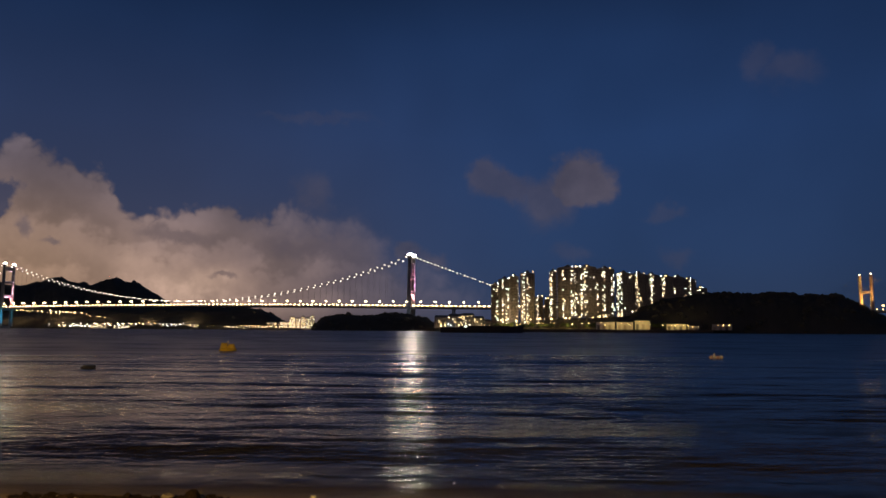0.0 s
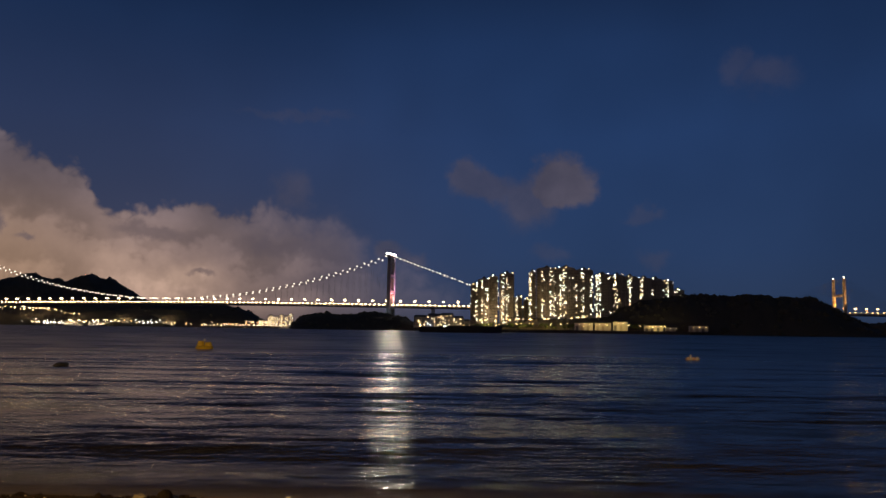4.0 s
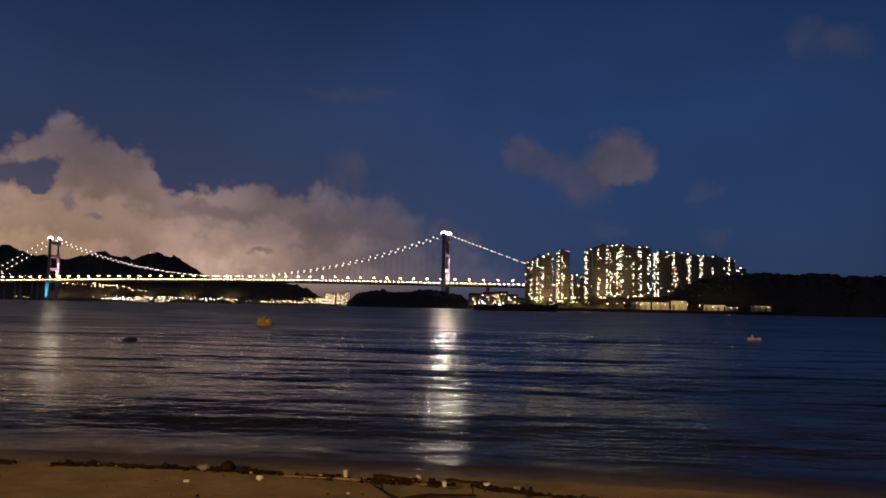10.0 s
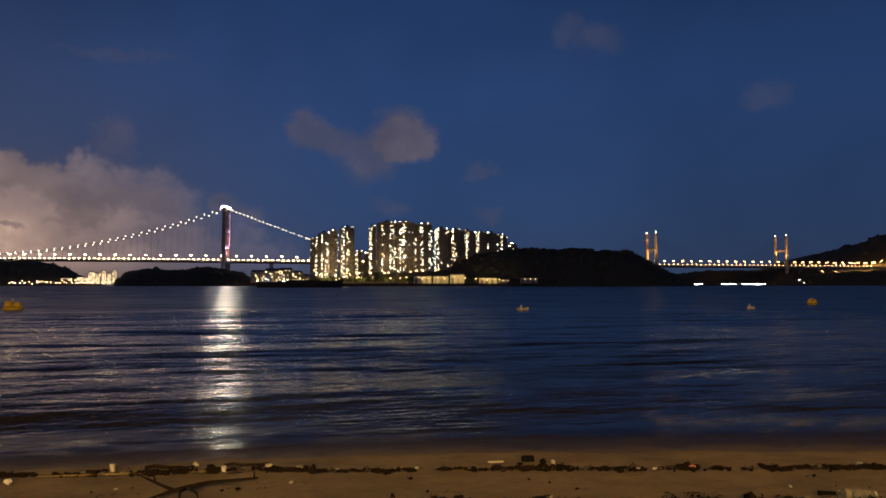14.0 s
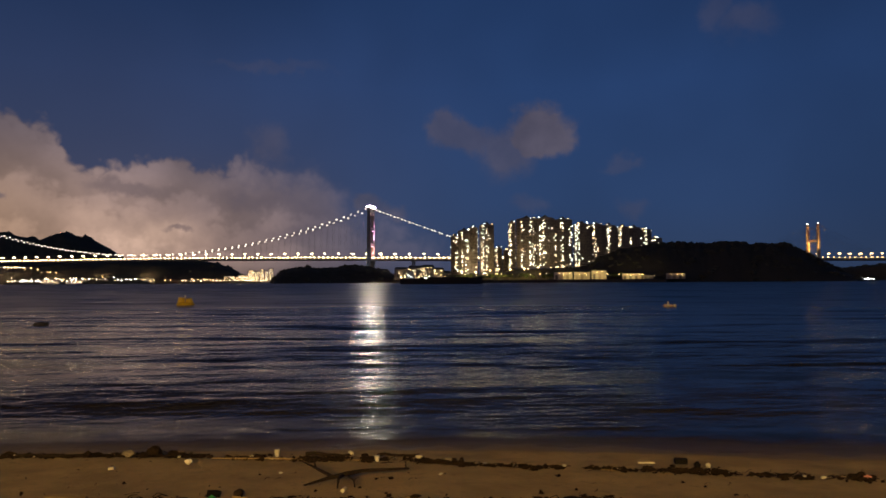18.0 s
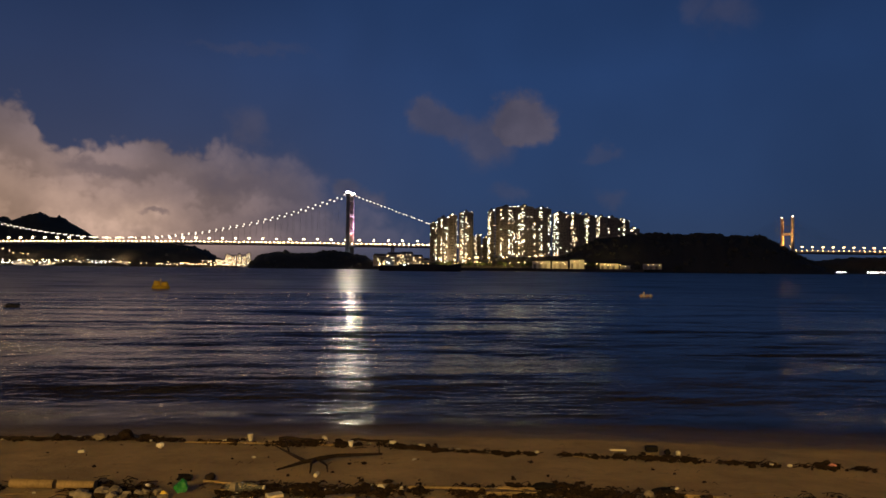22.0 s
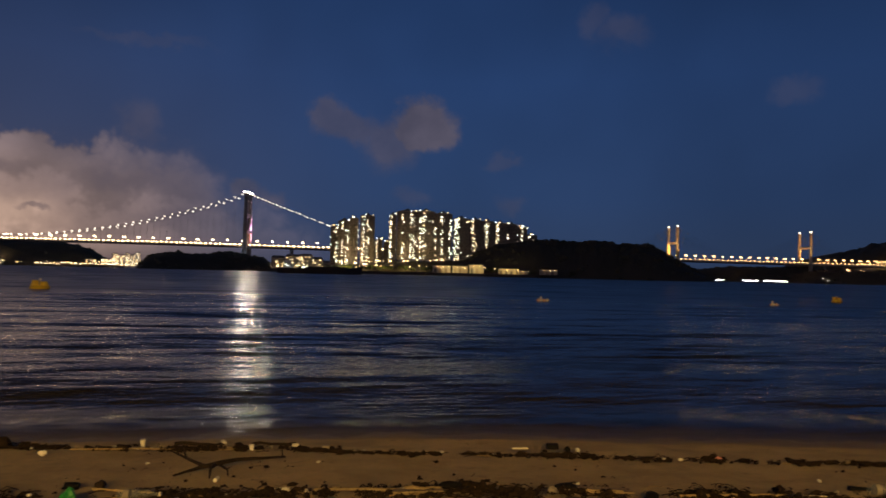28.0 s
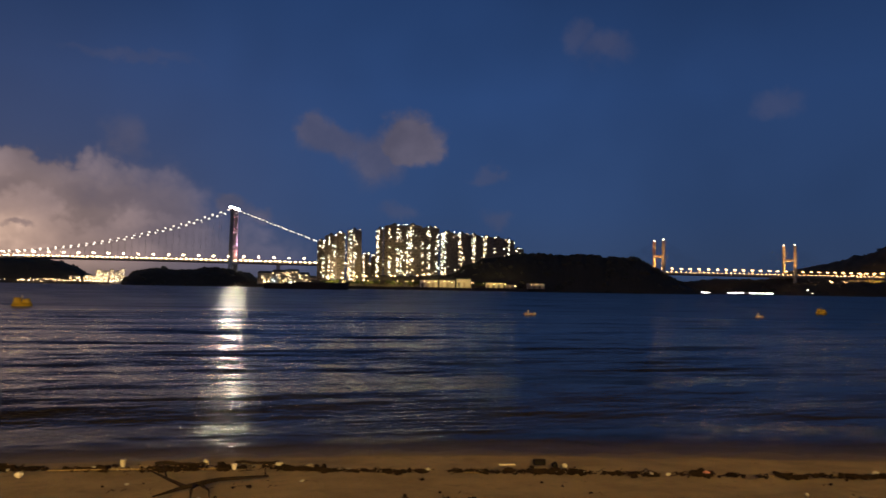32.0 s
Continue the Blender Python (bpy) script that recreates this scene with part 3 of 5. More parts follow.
def axis_frame(origin, along):
    """A matrix whose x runs along, y across and z up."""
    m = Matrix.Identity(4)
    y = UP.cross(along)
    for k, v in enumerate((along, y, UP)):
        m.col[k].xyz = v
    m.col[3].xyz = origin
    return m


bridge = thing("suspension_bridge", "long suspension bridge strung with lamps over the strait", "bridge", axis_frame(RIGHT_TOWER, AXIS))


def deck_z(s):
    u = s / SPAN
    return 68 + 5.0 * (1 - (2 * u - 1) ** 2) if 0 <= u <= 1 else 68 - 0.012 * (abs(s - SPAN / 2) - SPAN / 2)


def cable_z(s):
    if s < 0:
        return TOP_Z + (TOP_Z - 72) * s / 355.0
    if s > SPAN:
        return TOP_Z - (TOP_Z - 66) * (s - SPAN) / 300.0
    u = 2 * s / SPAN - 1
    return 82 + (TOP_Z - 82) * u * u


def sweep(bm, path, half_w, half_h):
    """A box section along (s, y, z) places."""
    rings = []
    for s, y, z in path:
        rings.append([bm.verts.new((s, y + a * half_w, z + b * half_h)) for a, b in ((-1, -0.4), (-0.7, -1), (0.7, -1), (1, -0.4), (0.92, 1), (-0.92, 1))])
    for r0, r1 in zip(rings, rings[1:]):
        for k in range(6):
            bm.faces.new((r0[k], r0[(k + 1) % 6], r1[(k + 1) % 6], r1[k]))
    bm.faces.new(rings[0][::-1])
    bm.faces.new(rings[-1])
    bmesh.ops.recalc_face_normals(bm, faces=bm.faces)
    return bm


stations = [-900 + 30 * k for k in range(int((SPAN + 1800) / 30) + 1)]
deck = part("deck", sweep(bmesh.new(), [(s, 0, deck_z(s) - 4.0) for s in stations], 20.5, 3.8), STEEL, bridge, "streamlined grey steel deck")
road = bmesh.new()
for side in (-1, 1):
    rows = [(bmesh_v0, bmesh_v1) for bmesh_v0, bmesh_v1 in (((s, side * 4.0, deck_z(s) + 0.06), (s, side * 17.0, deck_z(s) + 0.06)) for s in stations)]
    verts = [(road.verts.new(a), road.verts.new(b)) for a, b in rows]
    for v0, v1 in zip(verts, verts[1:]):
        road.faces.new((v0[0], v0[1], v1[1], v1[0]) if side < 0 else (v0[1], v0[0], v1[0], v1[1]))
part("carriageway", road, ASPHALT, bridge, "dark asphalt carriageways")
for side in (-1, 1):
    rail = bmesh.new()
    for z in (0.5, 0.9, 1.3):
        for s0, s1 in zip(stations, stations[1:]):
            tube(rail, (s0, side * 18.6, deck_z(s0) + z), (s1, side * 18.6, deck_z(s1) + z), 0.07, sides=4)
    part("parapet_rail", rail, STEEL, bridge)


LAMP_FLOOD_DIM = glow("flood_lamp_dim", (1.0, 0.84, 0.64), 1100.0)


def bridge_tower(s0, foot):
    tower = part("tower", tube(bmesh.new(), (s0, 0, foot - 6), (s0, 0, foot + 4), 16, 14, 24), CONCRETE, bridge, "concrete portal tower lit pink above the deck")
    for side in (-1, 1):
        leg = bmesh.new()
        rings = []
        for z, wide, deep in ((foot + 3, 6.4, 6.4), (60, 5.4, 5.6), (130, 4.6, 5.0), (TOP_Z + 1, 4.0, 4.6)):
            lean = 20.0 - 2.0 * z / TOP_Z
            ring = []
            for a, b in ((-1, -0.7), (-0.7, -1), (0.7, -1), (1, -0.7), (1, 0.7), (0.7, 1), (-0.7, 1), (-1, 0.7)):
                ring.append(leg.verts.new((s0 + a * deep, side * lean + b * wide * 0.62, z)))
            rings.append(ring)
        for r0, r1 in zip(rings, rings[1:]):
            for k in range(8):
                leg.faces.new((r0[k], r0[(k + 1) % 8], r1[(k + 1) % 8], r1[k]))
        leg.faces.new(rings[-1])
        part("tower_leg", leg, CONCRETE, tower)
        cap = box(bmesh.new(), s0 - 6, s0 + 6, side * GAP - 4.0, side * GAP + 4.0, TOP_Z + 1, TOP_Z + 3.5, 0.5)
        part("cable_saddle", cap, STEEL, tower)
        for k in range(3):
            bank = bmesh.new()
            x = s0 - 5 + 5.0 * k
            ball(bank, (x, side * GAP, TOP_Z + 4.6), 1.5 if s0 == 0 else 1.15, 1, (1.15, 1, 0.85))
            part("flood_lamp", bank, LAMP_FLOOD if s0 == 0 else LAMP_FLOOD_DIM, tower, "dazzling white floodlight")
    for z, h in ((62, 5), (103, 4.5), (146, 4.5), (190, 6)):
        part("cross_beam", box(bmesh.new(), s0 - 3.6, s0 + 3.6, -17.5, 17.5, z - h, z + h, 0.6), CONCRETE, tower)
    return tower


bridge_tower(0, 6)
bridge_tower(SPAN, 4)

m = axis_frame(RIGHT_TOWER, AXIS)
NEAR = -1 if (m @ Vector((0, -1, 0)) - RIGHT_TOWER).dot(RIGHT_TOWER) < 0 else 1
hanger_gap = 18.0
for side in (-1, 1):
    path = [-355 + 12 * k for k in range(int(355 / 12) + 1)] + [SPAN * k / 90 for k in range(91)] + [SPAN + 12 * k for k in range(1, 26)]
    bm = bmesh.new()
    for s0, s1 in zip(path, path[1:]):
        tube(bm, (s0, side * GAP, cable_z(s0)), (s1, side * GAP, cable_z(s1)), 0.42, sides=6)
    part("main_cable", bm, CABLE, bridge, "thick grey suspension cable")

hanger_unit = mesh_of("hanger", tube(bmesh.new(), (0, 0, 0), (0, 0, 1), 0.16, sides=5), CABLE)
cable_lamp = mesh_of("cable_lamp", ball(bmesh.new(), (0, 0, 0), 1.75, 1, (1, 1, 1)), LAMP_CABLE)
deck_lamp = mesh_of("deck_lamp", box(bmesh.new(), -2.6, 2.6, -0.5, 0.5, -0.85, 0.85, 0.3), LAMP_DECK)
pole_unit = bmesh.new()
tube(pole_unit, (0, 0, 0), (0, 0, 10.5), 0.16, 0.1, 6)
tube(pole_unit, (0, 0, 10.3), (0, 2.4, 11.0), 0.09, 0.06, 6)
tube(pole_unit, (0, 0, 10.3), (0, -2.4, 11.0), 0.09, 0.06, 6)
pole_mesh = mesh_of("street_lamp", pole_unit, STEEL)
head_mesh = mesh_of("lamp_head", ball(bmesh.new(), (0, 0, 0), 2.1, 1, (1.0, 1.0, 0.95)), LAMP_ROAD)
small_head = mesh_of("lamp_head", ball(bmesh.new(), (0, 0, 0), 1.9, 1, (1.1, 1.0, 0.8)), LAMP_SODIUM)

for k in range(int(SPAN / hanger_gap)):
    s = hanger_gap * (k + 0.5)
    for side in (-1, 1):
        low, high = deck_z(s) - 0.5, cable_z(s)
        shared("hanger", hanger_unit, bridge, Matrix.LocRotScale((s, side * GAP, low), None, (1, 1, high - low)))
for k in range(-17, int(SPAN / 20.6) + 14):
    s = 20.6 * (k + 0.5)
    for side in (-1, 1):
        shared("cable_lamp", cable_lamp, bridge, pose(s, side * GAP, cable_z(s) + 1.2))
for k in range(-12, 52):
    s = 40.0 * k + 12
    pole = shared("street_lamp", pole_mesh, bridge, pose(s, 0, deck_z(s)))
    for side in (-1, 1):
        shared("lamp_head", head_mesh, pole, pose(0, side * 2.6, 11.0))
for k in range(-36, 144):
    s = 13.0 * k
    shared("deck_lamp", deck_lamp, bridge, pose(s, NEAR * 20.0, deck_z(s) + 0.5))

for s0, power in ((0, 1.2), (SPAN, 2.0)):
    spot("tower_flood", m @ Vector((s0 + 4, NEAR * 12, 74)), m @ Vector((s0, -NEAR * 18, 112)), 6.5e5 * power, (1.0, 0.26, 0.30), 80)
    spot("tower_flood", m @ Vector((s0 - 4, NEAR * 10, 74)), m @ Vector((s0, -NEAR * 18, 165)), 2.6e6 * power, (0.90, 0.48, 0.80), 45)
spot("tower_flood", m @ Vector((SPAN - 8, NEAR * 60, 8)), m @ Vector((SPAN, NEAR * 18, 34)), 4.0e5, (0.05, 0.55, 1.0), 50)
spot("tower_flood", m @ Vector((-8, NEAR * 60, 12)), m @ Vector((0, NEAR * 18, 50)), 3.0e4, (0.5, 0.7, 1.0), 50)

# approach viaduct piers
for s in (-120, -240, -360, SPAN + 72, SPAN + 144, SPAN + 216, SPAN + 288):
    pier = bmesh.new()
    for side in (-1, 1):
        tube(pier, (s, side * 11, -4), (s, side * 11, deck_z(s) - 7), 2.6, 2.2, 12)
    box(pier, s - 2.4, s + 2.4, -15, 15, deck_z(s) - 10, deck_z(s) - 7.3, 0.3)
    part("pier", pier, CONCRETE, bridge)

# ---- cable-stayed bridge
TOWER_A, TOWER_B = polar(-29.72, 2130), polar(-38.7, 2397)
SIDE_AXIS = (TOWER_B - TOWER_A).normalized()
stay = thing("cable_stayed_bridge", "cable-stayed bridge with orange-lit H-shaped towers", "bridge", axis_frame(TOWER_A, SIDE_AXIS))
STAY_SPAN = (TOWER_B - TOWER_A).length
STAY_Z, HALF = 60.0, 23.0
STAY_SHEATH = surface("black_cable_sheath", (0.02, 0.02, 0.022), (0.03, 0.03, 0.03), 0.6, 0.5)
span = [-160 + 20 * k for k in range(int((STAY_SPAN + 560) / 20) + 1)]
part("deck", sweep(bmesh.new(), [(s, 0, STAY_Z - 4.0) for s in span], 18.5, 3.8), STEEL, stay, "deep grey double-deck girder")
stay_m = axis_frame(TOWER_A, SIDE_AXIS)
stay_near = -1 if (stay_m @ Vector((0, -1, 0)) - TOWER_A).dot(TOWER_A) < 0 else 1
for s0 in (0.0, STAY_SPAN):
    tower = part("tower", box(bmesh.new(), s0 - 9, s0 + 9, -28, 28, -5, 5, 1.0), CONCRETE, stay, "H-shaped concrete tower washed in orange light")
    for side in (-1, 1):
        leg = bmesh.new()
        for y0, z0, y1, z1, r0, r1 in ((20, 4, HALF, 58, 5.2, 4.6), (HALF, 58, HALF, 148, 4.6, 3.6)):
            tube(leg, (s0, side * y0, z0), (s0, side * y1, z1), r0, r1, 8)
        part("tower_leg", leg, CONCRETE, tower)
        part("flood_lamp", ball(bmesh.new(), (s0, side * HALF, 150.5), 1.7, 1), glow("tower_top_lamp", (1.0, 0.86, 0.66), 12.0), tower, "white tower-top lamp")
        for k in range(1, 12):
            for way in (-1, 1):
                if abs(k) * 18 > 200:
                    continue
                bm = tube(bmesh.new(), (s0, side * (HALF - 1), 146 - 5 * (11 - k) * 0.9), (s0 + way * 18.0 * k, side * 16, STAY_Z), 0.12, sides=4)
                part("stay_cable", bm, STAY_SHEATH, stay)
    for z in (54, 104):
        part("cross_beam", box(bmesh.new(), s0 - 3.5, s0 + 3.5, -HALF, HALF, z - 3, z + 3, 0.5), CONCRETE, tower)
    for side in (-1, 1):
        spot("tower_flood", stay_m @ Vector((s0 + 10, side * 8, 62)), stay_m @ Vector((s0, side * HALF, 96)), 5.5e5, (1.0, 0.40, 0.07), 62)
        spot("tower_flood", stay_m @ Vector((s0 - 16, stay_near * 30 + side * 16, 62)), stay_m @ Vector((s0, side * HALF, 120)), 3.2e5, (1.0, 0.46, 0.12), 50)
for k in range(-3, 27):
    s = 30.0 * k + 12
    pole = shared("street_lamp", pole_mesh, stay, pose(s, 0, STAY_Z))
    for side in (-1, 1):
        shared("lamp_head", small_head, pole, pose(0, side * 2.6, 11.0))
for k in range(-8, 52):
    shared("deck_lamp", small_head, stay, Matrix.LocRotScale((15.0 * k, stay_near * 17.5, STAY_Z + 0.9), None, (0.85, 0.7, 0.7)))
for s in (-80, -150, STAY_SPAN + 70, STAY_SPAN + 140, STAY_SPAN + 210, STAY_SPAN + 280):
    part("pier", tube(bmesh.new(), (s, 0, -4), (s, 0, STAY_Z - 7), 3.2, 2.8, 12), CONCRETE, stay)

# ---- apartment towers on the island
window_mesh = {}
for key, material in (("warm", WINDOW_WARM), ("white", WINDOW_WHITE), ("pale", WINDOW_GREEN)):
    window_mesh[key] = mesh_of("lit_window", box(bmesh.new(), -0.86, 0.86, -0.12, 0.12, -0.58, 0.58), material)


def apartment_tower(azimuth, distance, width, top_elev, base, seed, strips=(0.3, 0.7), fill=0.78, stray=0.022, tint=("white", "white", "warm", "pale"), roof_lamps=2):
    rnd = random.Random(seed)
    top = EYE + math.tan(radians(top_elev)) * distance
    at = polar(azimuth, distance)
    house = thing("apartment_tower", "tall beige apartment tower with many lit windows", "building", pose(at.x, at.y, 0, 0, 0, azimuth), "apartment towers on the island")
    w, dep = width / 2, width * 0.45
    body = bmesh.new()
    box(body, -w * 0.62, w * 0.62, -dep, dep, base, top)
    box(body, -w, w, -dep * 0.55, dep * 0.55, base, top - 1.5)
    box(body, -w * 0.86, -w * 0.40, -dep * 0.86, dep * 0.86, base, top - 0.8)
    box(body, w * 0.40, w * 0.86, -dep * 0.86, dep * 0.86, base, top - 0.8)
    part("wall", body, RENDER_WALL, house)
    crown = bmesh.new()
    box(crown, -w * 0.35, w * 0.3, -dep * 0.4, dep * 0.4, top + 0.01, top + 2.8)
    box(crown, -w * 0.15, w * 0.15, -dep * 0.3, dep * 0.3, top + 2.81, top + 5.0)
    part("roof", crown, ROOF, house, "roof with plant room")
    storeys = int((top - base) / 3.0)
    dark = bmesh.new()
    columns = max(7, int(width / 3.1))
    for c in range(columns):
        u = (c + 0.5) / columns
        x = -w + 2 * w * u
        a = abs(x) / w
        y = -dep - 0.06 if a < 0.60 and a < 0.39 else (-dep - 0.06 if a < 0.60 else (-dep * 0.86 - 0.06 if a < 0.84 else -dep * 0.55 - 0.06))
        near = min(abs(u - s) for s in strips)
        chance = fill if near < 0.55 / columns else (fill * 0.34 if near < 1.1 / columns else stray)
        for f in range(storeys):
            z = base + 3.0 * f + 1.7
            if z > top - 2.6:
                continue
            if rnd.random() < 0.9 * chance * (0.8 + 0.5 * noise.noise(Vector((seed, f * 0.35, c)))):
                shared("lit_window", window_mesh[rnd.choice(tint)], house, Matrix.LocRotScale((x + rnd.uniform(-0.2, 0.2), y - 0.1, z), None, (rnd.uniform(0.7, 1.25), 1, rnd.uniform(0.75, 1.15))))
            else:
                box(dark, x - 1.0, x + 1.0, y - 0.05, y + 0.1, z - 0.7, z + 0.7)
    tagged(part("unlit_glazing", dark, GLASS_DARK, house, "rows of unlit windows"), kind="stuff")
    for k in range(roof_lamps):
        lamp = ball(bmesh.new(), (rnd.uniform(-w, w) * 0.8, -dep * 0.4, top + 1.2), 0.8, 1)
        part("roof_lamp", lamp, LAMP_YELLOW if k else LAMP_WHITE, house)
    return house


apartment_tower(-3.52, 1420, 16, 3.62, 14, 1, (0.75,), 0.7)
apartment_tower(-4.25, 1400, 24, 4.05, 14, 2, (0.30, 0.75), 0.85)
apartment_tower(-5.0, 1430, 18, 4.28, 14, 3, (0.9,), 0.4)
apartment_tower(-6.05, 1400, 28, 4.50, 14, 4, (0.22, 0.55), 0.85)
apartment_tower(-6.95, 1480, 16, 2.66, 14, 5, (0.3,), 0.7, tint=("warm", "white"))
apartment_tower(-7.62, 1500, 14, 2.50, 14, 6, (0.5,), 0.2, tint=("warm",))
apartment_tower(-8.05, 1440, 14, 4.66, 26, 7, (0.2,), 0.8)
apartment_tower(-9.2, 1420, 41, 4.92, 28, 8, (0.28, 0.68, 0.8), 0.7)
apartment_tower(-10.65, 1420, 37, 4.95, 28, 9, (0.25, 0.4), 0.72)
apartment_tower(-12.0, 1420, 37, 4.80, 28, 10, (0.12, 0.45, 0.88), 0.6)
apartment_tower(-13.45, 1460, 32, 4.44, 30, 11, (0.15, 0.30), 0.8)
apartment_tower(-14.55, 1480, 28, 4.38, 32, 12, (0.35, 0.5), 0.75, tint=("warm", "white"))
apartment_tower(-15.5, 1500, 30, 4.28, 36, 13, (0.5,), 0.9)
apartment_tower(-16.55, 1520, 30, 4.14, 36, 14, (0.3,), 0.75)
apartment_tower(-17.4, 1540, 28, 4.08, 36, 15, (0.25,), 0.8, tint=("warm", "white"))
apartment_tower(-18.25, 1560, 25, 3.92, 40, 16, (0.5,), 0.7)
apartment_tower(-19.0, 1600, 26, 3.25, 26, 17, (0.4, 0.7), 0.7, tint=("warm", "white"))

# unseen fill spots, added at the foot of the towers to brighten their walls
for az, d in ((-5.0, 1372), (-9.9, 1376), (-12.6, 1380)):
    spot("facade_fill", polar(az, d, 24.0), polar(az, d + 52, 70.0), 5.0e4, (1.0, 0.72, 0.42), 120, 0.8, 0.6)

# ---- far shore: lamps, low buildings, trees, boats
LAMP_SHORE = glow("harbour_lamp", (1.0, 0.93, 0.80), 12.0, 0.6)


def lamp_post(material, height, size):
    post = thing("shore_lamp", "slim lamp post with a glowing head on the far shore", "lamp", group="lamps along the far shore")
    pole = tube(bmesh.new(), (0, 0, -20), (0, 0, height), 0.14, 0.09, 6)
    tube(pole, (0, 0, height - 0.1), (0, -1.0, height + 0.3), 0.07, 0.05, 6)
    part("pole", pole, STEEL, post)
    part("lamp_head", ball(bmesh.new(), (0, -1.2, height + 0.2), size, 1, (1.2, 1, 0.7)), material, post)
    return post


LAMP_KINDS = {"yellow": lamp_post(LAMP_YELLOW, 8.0, 1.4), "white": lamp_post(LAMP_SHORE, 9.0, 2.2), "sodium": lamp_post(LAMP_SODIUM, 9.0, 1.8),
              "low": lamp_post(LAMP_YELLOW, 4.0, 0.7),
              "pale": lamp_post(LAMP_SHORE, 7.0, 1.3), "warm": lamp_post(LAMP_ROAD, 7.0, 1.7)}
for k, key in enumerate(LAMP_KINDS):
    LAMP_KINDS[key].matrix_basis = Matrix.Translation(polar((26.0, 24.6, 15.2, -9.4, 24.9, 25.2)[k], (2960, 2960, 2950, 1340, 2955, 2955)[k], 5.0))
shore_rnd = random.Random(40)


def lamp_row(kind, az0, az1, count, distance, el0, el1, jitter=0.15):
    """Lamps strung between two azimuths, at heights that show at these elevations."""
    height = {"yellow": 8.0, "white": 9.0, "sodium": 9.0, "low": 4.0, "pale": 7.0, "warm": 7.0}[kind]
    for k in range(count):
        u = (k + 0.5) / count
        az = az0 + (az1 - az0) * u + shore_rnd.uniform(-jitter, jitter)
        d = distance + shore_rnd.uniform(-25, 25)
        el = el0 + (el1 - el0) * u + shore_rnd.uniform(-0.08, 0.08)
        z = max(EYE + math.tan(radians(el)) * d - height, 0.5)
        copy_thing(LAMP_KINDS[kind], Matrix.Translation(polar(az, d, z)) @ pose(0, 0, 0, 0, 0, az))


lamp_row("yellow", 31.4, 26.9, 22, 3060, 1.15, 1.02, 0.12)
lamp_row("warm", 29.3, 27.4, 7, 3060, 1.24, 1.12, 0.1)
lamp_row("yellow", 26.9, 25.4, 5, 3060, 0.95, 0.75, 0.1)
lamp_row("white", 27.9, 26.4, 6, 2960, 0.13, 0.14, 0.06)
lamp_row("warm", 28.8, 23.0, 17, 2960, 0.22, 0.30, 0.2)
lamp_row("pale", 29.2, 20.0, 15, 2965, 0.30, 0.42, 0.3)
lamp_row("warm", 17.4, 10.8, 22, 2965, 0.16, 0.24, 0.15)
lamp_row("yellow", 26.5, 22.0, 9, 2980, 0.32, 0.36)
lamp_row("white", 21.8, 20.3, 5, 2960, 0.22, 0.24, 0.05)
lamp_row("yellow", 22.0, 17.0, 8, 2970, 0.3, 0.22)
lamp_row("yellow", 16.6, 11.0, 16, 2960, 0.24, 0.2)
lamp_row("sodium", 14.2, 11.2, 12, 3000, 0.35, 0.45)
lamp_row("yellow", 37.0, 33.0, 9, 2850, 1.7, 1.6)
lamp_row("yellow", 33.8, 33.0, 3, 2850, 0.2, 0.2)
lamp_row("low", -2.6, -11.0, 22, 1338, 0.42, 0.62, 0.2)
lamp_row("yellow", -3.4, -12.6, 13, 1362, 0.75, 1.1, 0.3)
lamp_row("low", -11.6, -18.4, 8, 1224, 0.55, 0.40, 0.1)
lamp_row("yellow", 0.9, -2.6, 9, 1630, 0.35, 0.3)
lamp_row("sodium", -41.0, -43.2, 6, 2440, 0.95, 0.75, 0.3)
lamp_row("sodium", -42.2, -46.4, 12, 2660, 1.35, 1.75, 0.3)
lamp_row("sodium", -46.4, -48.2, 3, 2760, 1.85, 1.75, 0.3)
lamp_row("pale", -39.7, -40.3, 2, 2330, 0.5, 0.1, 0.02)
lamp_row("pale", -49.2, -50.5, 4, 2330, 0.25, 0.1, 0.1)
lamp_row("pale", -47.7, -47.8, 1, 3150, 3.68, 3.68, 0.01)
LAMP_RED_POST = lamp_post(LAMP_RED, 10.0, 1.3)
tagged(LAMP_RED_POST, "red beacon on a mast at the mountain top", "beacon")
LAMP_RED_POST.matrix_basis = Matrix.Translation(polar(25.4, 4100, 4100 * math.tan(radians(3.5)) - 1))


